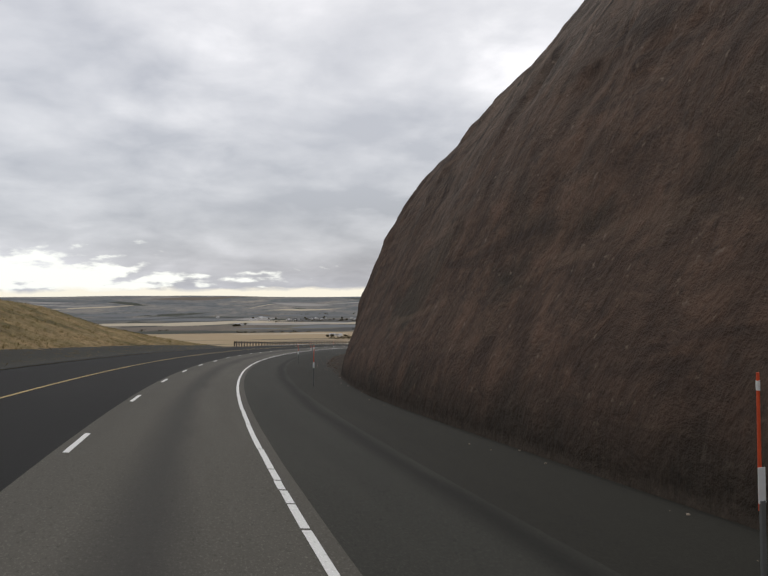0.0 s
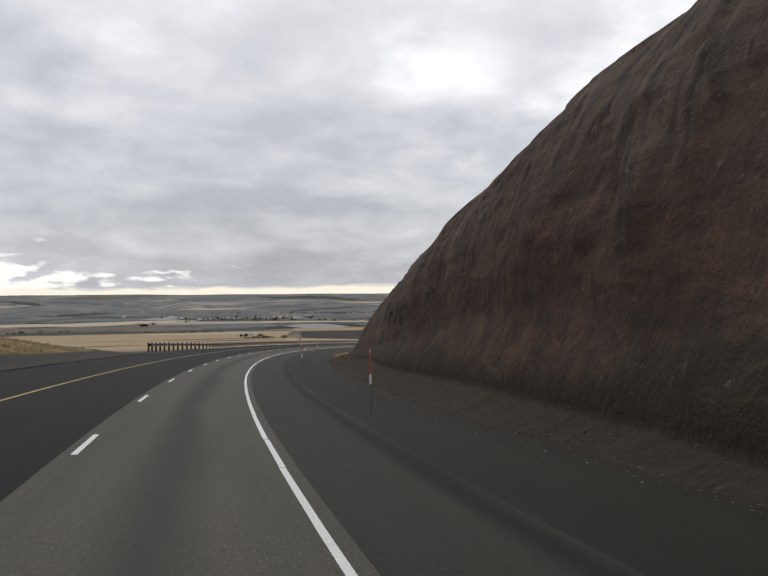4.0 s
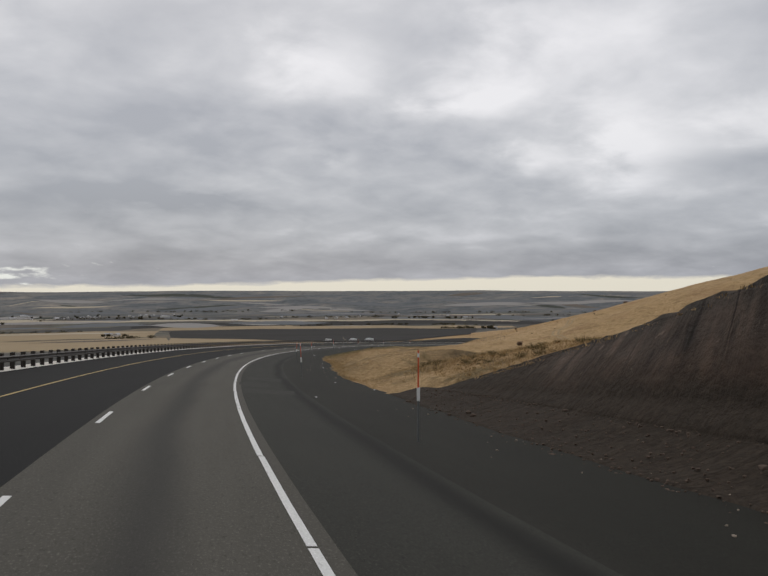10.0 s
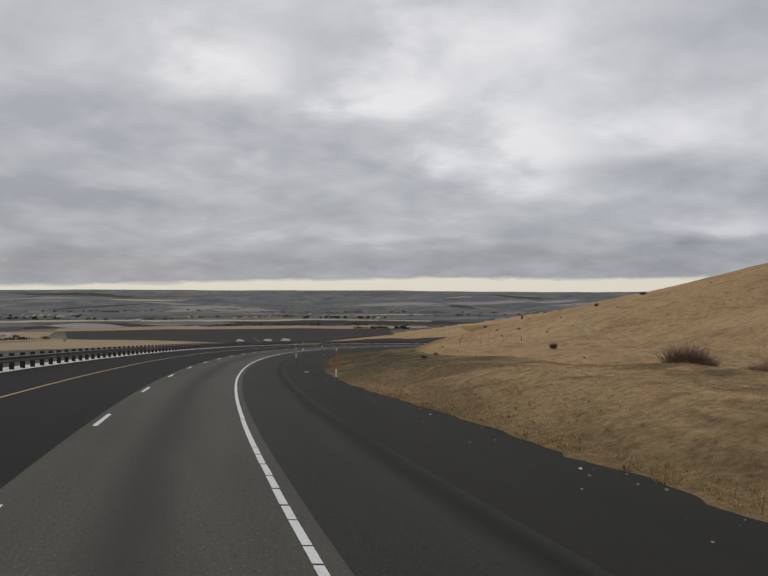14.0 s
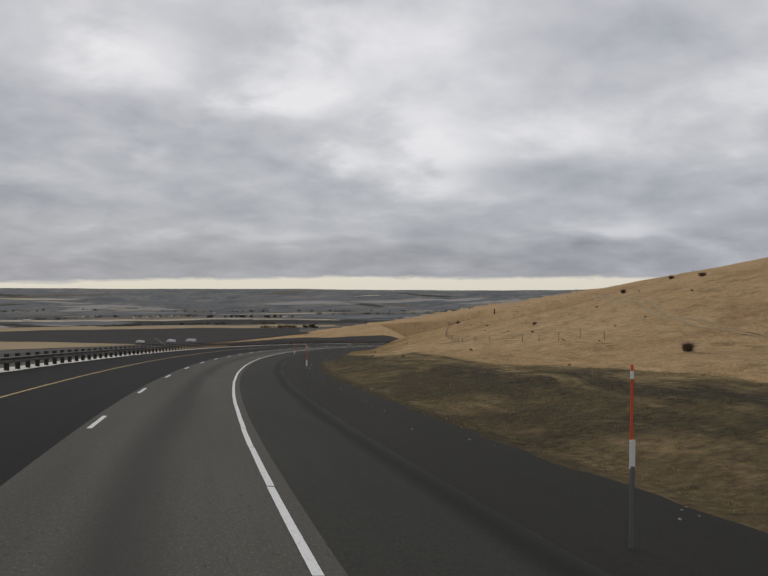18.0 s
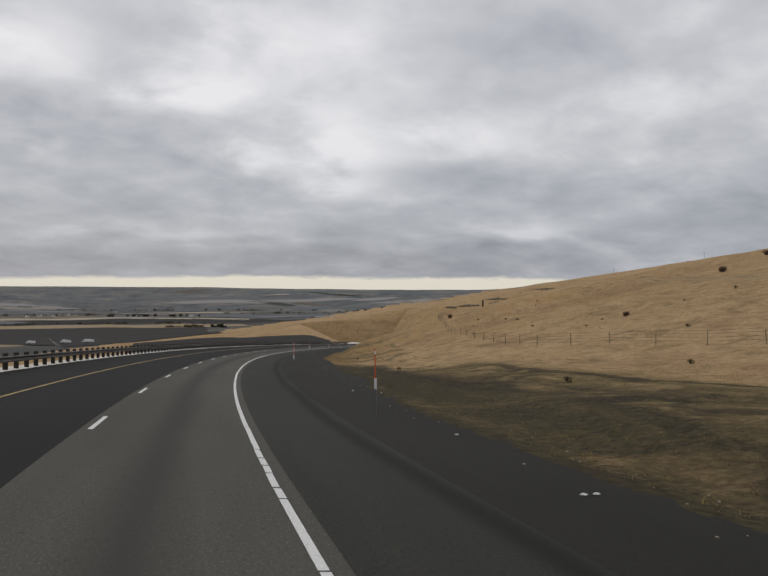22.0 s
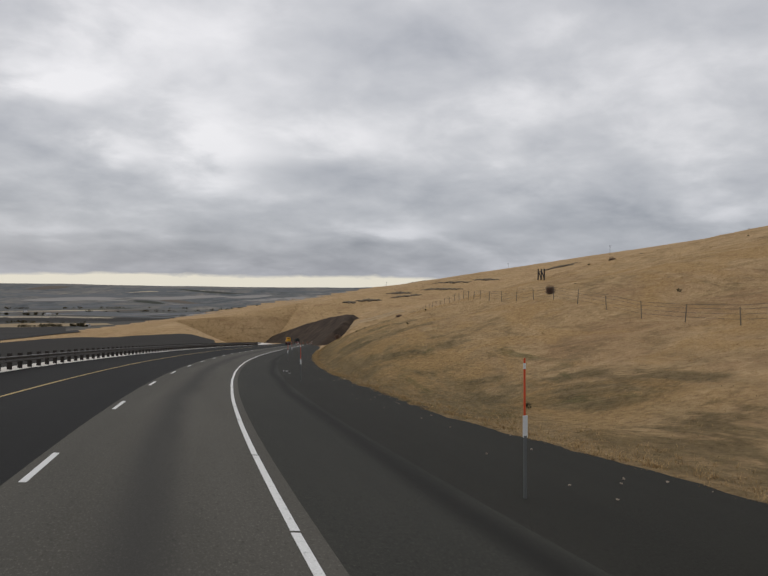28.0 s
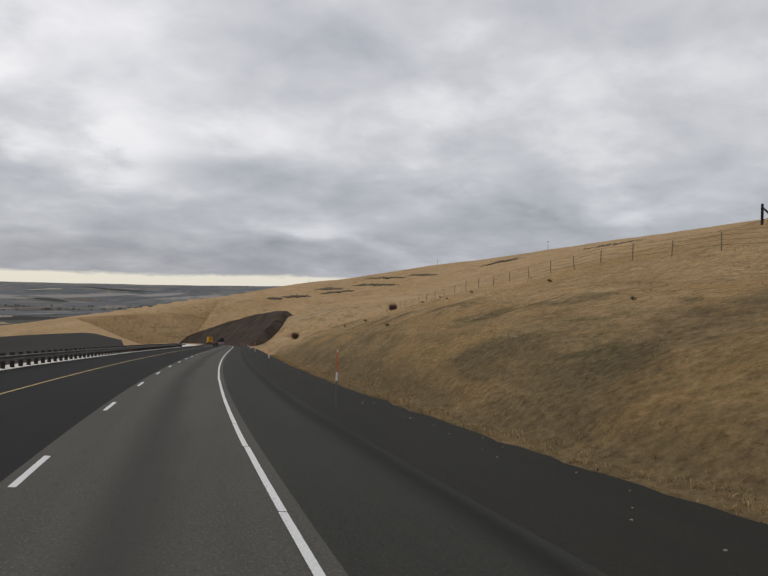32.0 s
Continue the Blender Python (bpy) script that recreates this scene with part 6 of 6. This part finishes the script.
def build_tarp_truck(m):
    t = empty("tarped_truck", m, "flatbed truck with a dark green rounded tarpaulin load", "truck")
    cache = {}
    n = 14
    arch = [(-1.25, 1.35)] + [(1.25 * math.cos(math.pi - math.pi * i / n) * (1 if 0 < i < n else 1), 2.3 + 1.35 * math.sin(math.pi * i / n)) for i in range(n + 1)] + [(1.25, 1.35)]
    bm = bmesh.new()
    prism(bm, arch, "y", -6.0, 6.0)
    part("tarpaulin", bm, M_TARP, t, bevel=0.05)
    bm = bmesh.new()
    box(bm, -1.28, 1.28, -6.2, 6.2, 1.1, 1.35)
    part("flatbed", bm, M_STEEL, t, bevel=0.02)
    for i in range(-5, 6, 2):
        bm = bmesh.new()
        prism(bm, [(x * 1.012, z + 0.012) for x, z in arch], "y", i - 0.03, i + 0.03)
        part("strap", bm, M_BLACK, t)
    for i in range(6):
        bm = bmesh.new()
        box(bm, -1.2 + i * 0.4, -0.82 + i * 0.4, -6.225, -6.205, 1.12, 1.32)
        part("reflector_tape", bm, M_RED if i % 2 else M_REFLECT, t)
    bm = bmesh.new()
    box(bm, -1.2, 1.2, -6.2, -6.05, 0.45, 0.62)
    part("bumper", bm, M_REFLECT, t)
    for y in (-4.6, -3.3, 5.2, 6.4):
        for x in (-0.95, 0.95):
            wheel(t, x, y, 0.5, 0.5, cache)
    for x in (-1.0, 1.0):
        wheel(t, x, 10.2, 0.501, 0.3, cache)
    bm = bmesh.new()
    box(bm, -0.45, 0.45, 3.0, 10.8, 0.7, 1.08)
    part("chassis", bm, M_BLACK, t)
    tail_lamps(t, (-1.05, -0.8, 0.8, 1.05), -6.2, 0.95)
    cab(t, M_MAROON, 7.6, 2.4, 3.2)


def build_sedan(m):
    t = empty("sedan", m, "dark maroon sedan with red tail lamps in the passing lane", "car")
    cache = {}
    bm = bmesh.new()
    side = [(-2.4, 0.35), (-2.42, 0.75), (-2.3, 0.98), (-1.6, 1.03), (-0.9, 1.08), (0.9, 1.0), (1.9, 0.86), (2.35, 0.68), (2.42, 0.4), (2.3, 0.22), (-2.25, 0.22)]
    prism(bm, side, "x", -0.9, 0.9)
    part("body", bm, M_MAROON, t, bevel=0.07)
    bm = bmesh.new()
    prism(bm, [(-1.75, 1.02), (-1.05, 1.44), (0.2, 1.47), (1.05, 1.02)], "x", -0.74, 0.74)
    for v in bm.verts:
        if v.co.z > 1.2:
            v.co.x *= 0.82
    part("cabin", bm, M_MAROON, t, bevel=0.05)
    bm = bmesh.new()
    v = [bm.verts.new(p) for p in ((-0.66, -1.74, 1.07), (0.66, -1.74, 1.07), (0.55, -1.12, 1.42), (-0.55, -1.12, 1.42))]
    bm.faces.new(v)
    bmesh.ops.solidify(bm, geom=bm.faces[:], thickness=0.03)
    part("rear_window", bm, M_DARK_GLASS, t)
    for sx in (-1, 1):
        bm = bmesh.new()
        v = [bm.verts.new(p) for p in ((sx * 0.755, -1.4, 1.08), (sx * 0.755, 0.85, 1.08), (sx * 0.63, 0.2, 1.42), (sx * 0.63, -0.95, 1.41))]
        bm.faces.new(v)
        bmesh.ops.solidify(bm, geom=bm.faces[:], thickness=0.03)
        part("side_window", bm, M_DARK_GLASS, t)
        bm = bmesh.new()
        box(bm, sx * 0.98 - 0.09, sx * 0.98 + 0.09, 0.62, 0.74, 1.0, 1.14)
        part("mirror", bm, M_MAROON, t, bevel=0.03)
        for y in (-1.45, 1.45):
            wheel(t, sx * 0.8, y, 0.33, 0.22, cache)
    tail_lamps(t, (-0.66, 0.66), -2.41, 0.82, 0.4, 0.15)
    bm = bmesh.new()
    box(bm, -0.15, 0.15, -2.44, -2.42, 0.7, 0.82)
    part("plate_bar", bm, M_REFLECT, t, "plain pale plate")
    bm = bmesh.new()
    box(bm, -0.85, 0.85, -2.47, -2.3, 0.35, 0.55)
    part("bumper", bm, M_MAROON, t, bevel=0.04)


build_box_truck(on_road(938, -4.1))
build_tarp_truck(on_road(905, -0.3))
build_sedan(on_road(760, -4.2))


def build_white_trucks():
    proto = None
    for az in (26.75, 28.85, 30.25):
        p = outward((75, 278, -16), az, -4.08, 1000) + Vector((0, 0, 1.3))
        m = Matrix.Translation(p) @ pose(0, 0, 0, 0, 0, 8)
        if proto:
            copy_thing(proto, m)
            continue
        proto = empty("semi_truck", m, "white semi trailer truck far off in the valley", "truck", "white trucks on the valley road")
        cache = {}
        bm = bmesh.new()
        box(bm, -1.3, 1.3, -7, 7, 1.2, 4.1)
        part("trailer", bm, M_WHITE_PAINT, proto, bevel=0.05)
        bm = bmesh.new()
        box(bm, -0.5, 0.5, -6.5, 11, 0.75, 1.2)
        part("chassis", bm, M_BLACK, proto)
        for y in (-5.6, -4.3, 5.0, 6.3, 10.4):
            for x in (-0.95, 0.95):
                wheel(proto, x, y, 0.5, 0.5, cache)
        cab(proto, M_WHITE_PAINT, 7.8, 2.4, 3.4)


build_white_trucks()


# --- the small gully past the rock cut ---
M_BRUSH = leafy("olive_brush_twigs", (0.07, 0.055, 0.028), (0.22, 0.17, 0.085))


def build_gully():
    rnd = np.random.RandomState(31)
    n = 420
    s, u = rnd.uniform(190, 209, n), rnd.uniform(13.0, 34, n)
    ok = (u > 12.5 + (200 - s) * 0.5) & (ripple(s, u, 2.6, 0.2) > rnd.uniform(-0.9, 0.7, n))
    s, u = s[ok], u[ok]
    x, y = road_xy(s, u)
    me0 = twig_mesh("brush_seed", 70, 0.40, 0.45, M_BRUSH, 81, 0.014)
    v0 = np.array([v.co for v in me0.vertices])
    f0 = np.array([q.vertices[:] for q in me0.polygons])
    bpy.data.meshes.remove(me0)
    V, Fc, base = [], [], 0
    for si, ui, xi, yi in zip(s, u, x, y):
        k = rnd.uniform(0.4, 1.1)
        V.append(v0 * np.array([k, k, k * rnd.uniform(0.6, 1.1)]) + np.array([xi, yi, float(hill_z(si, ui)) - 0.05]))
        Fc.append(f0 + base)
        base += len(v0)
    me = bpy.data.meshes.new("gully_brush")
    me.from_pydata(np.concatenate(V).tolist(), [], np.concatenate(Fc).tolist())
    me.materials.append(M_BRUSH)
    tagged(new("gully_brush", me), "low olive and brown brush on the gully side", "brush", kind="stuff")
    s, u = rnd.uniform(188, 216, 5200), rnd.uniform(12.5, 40, 5200)
    x, y = road_xy(s, u)
    blades("gully_grass", np.stack([x, y, hill_z(s, u) - 0.04], 1), rnd.uniform(0.12, 0.42, len(s)), M_STRAW, 23, 8, 0.009, label="tall pale grass on the gully side")
    # a dark broken outcrop on the mound's shoulder
    r2 = random.Random(8)
    base = hill_at(254, 25)
    outcrop = empty("rock_outcrop", Matrix.Translation(base), "dark broken basalt outcrop on the grassy mound", "rock")
    shapes = []
    for i in range(4):
        bm = bmesh.new()
        bmesh.ops.create_icosphere(bm, subdivisions=2, radius=1.0)
        for v in bm.verts:
            v.co = Vector((round(v.co.x * 1.6) / 1.6, v.co.y, v.co.z)) * r2.uniform(0.8, 1.15)
        me = bpy.data.meshes.new("stone")
        bm.to_mesh(me)
        bm.free()
        me.materials.append(M_STONE)
        shapes.append(me)
    for i in range(40):
        w = r2.gauss(0, 1.0)
        p = hill_at(254 + 2.2 * w + r2.gauss(0, 0.4), 25 + 1.2 * w + r2.gauss(0, 0.35), -0.06) - base
        k = r2.uniform(0.16, 0.42)
        ob = new("stone", shapes[i % 4])
        ob.parent = outcrop
        ob.matrix_basis = Matrix.Translation(p) @ pose(0, 0, 0, r2.uniform(-25, 25), r2.uniform(-25, 25), r2.uniform(0, 360)) @ Matrix.Diagonal((k * 1.3, k, k * 0.8, 1))


build_gully()


# --- braided wheel ruts running up the slope beside the far cut ---
def build_ruts():
    M_RUT = asphalt("pale_rut_soil", (0.36, 0.27, 0.165), (0.52, 0.40, 0.25), 0.5)
    for off in (0.0, 5.0):
        u = np.linspace(12, 64, 30)
        s = 893 + off + 0.10 * u + 1.5 * np.sin(u / 11)
        U = u[:, None] + np.zeros(3)
        S = s[:, None] + np.array([-1.1, 0.0, 1.1])
        x, y = road_xy(S, U)
        ob = sheet("dirt_track", np.stack([x, y, hill_z(S, U) + np.array([0.1, 0.25, 0.1])], -1), M_RUT, np.stack([U, S], -1))
        tagged(ob, "pale rut climbing the slope beside the far cut", "track", kind="structure")


build_ruts()


# --- the straw fringe where verge meets slope ---
def build_fringe():
    rnd = np.random.RandomState(57)
    n = 12000
    s = rnd.uniform(203, 640, n)
    u = verge_edge(s) + 0.25 + rnd.gamma(1.3, 0.45, n)
    x, y = road_xy(s, u)
    keep = ripple(x, y, 1.8, 0.6) + 0.6 * ripple(x, y, 7.0, 1.2) > rnd.uniform(-0.8, 0.8, n)
    keep = keep & ((s < 262) | (s > 446))
    p = np.stack([x, y, hill_z(s, u) - 0.03], 1)[keep]
    blades("fringe_grass", p, rnd.uniform(0.05, 0.2, len(p)), M_STRAW, 58, 8, 0.008, label="ragged straw grass along the edge of the verge")


build_fringe()
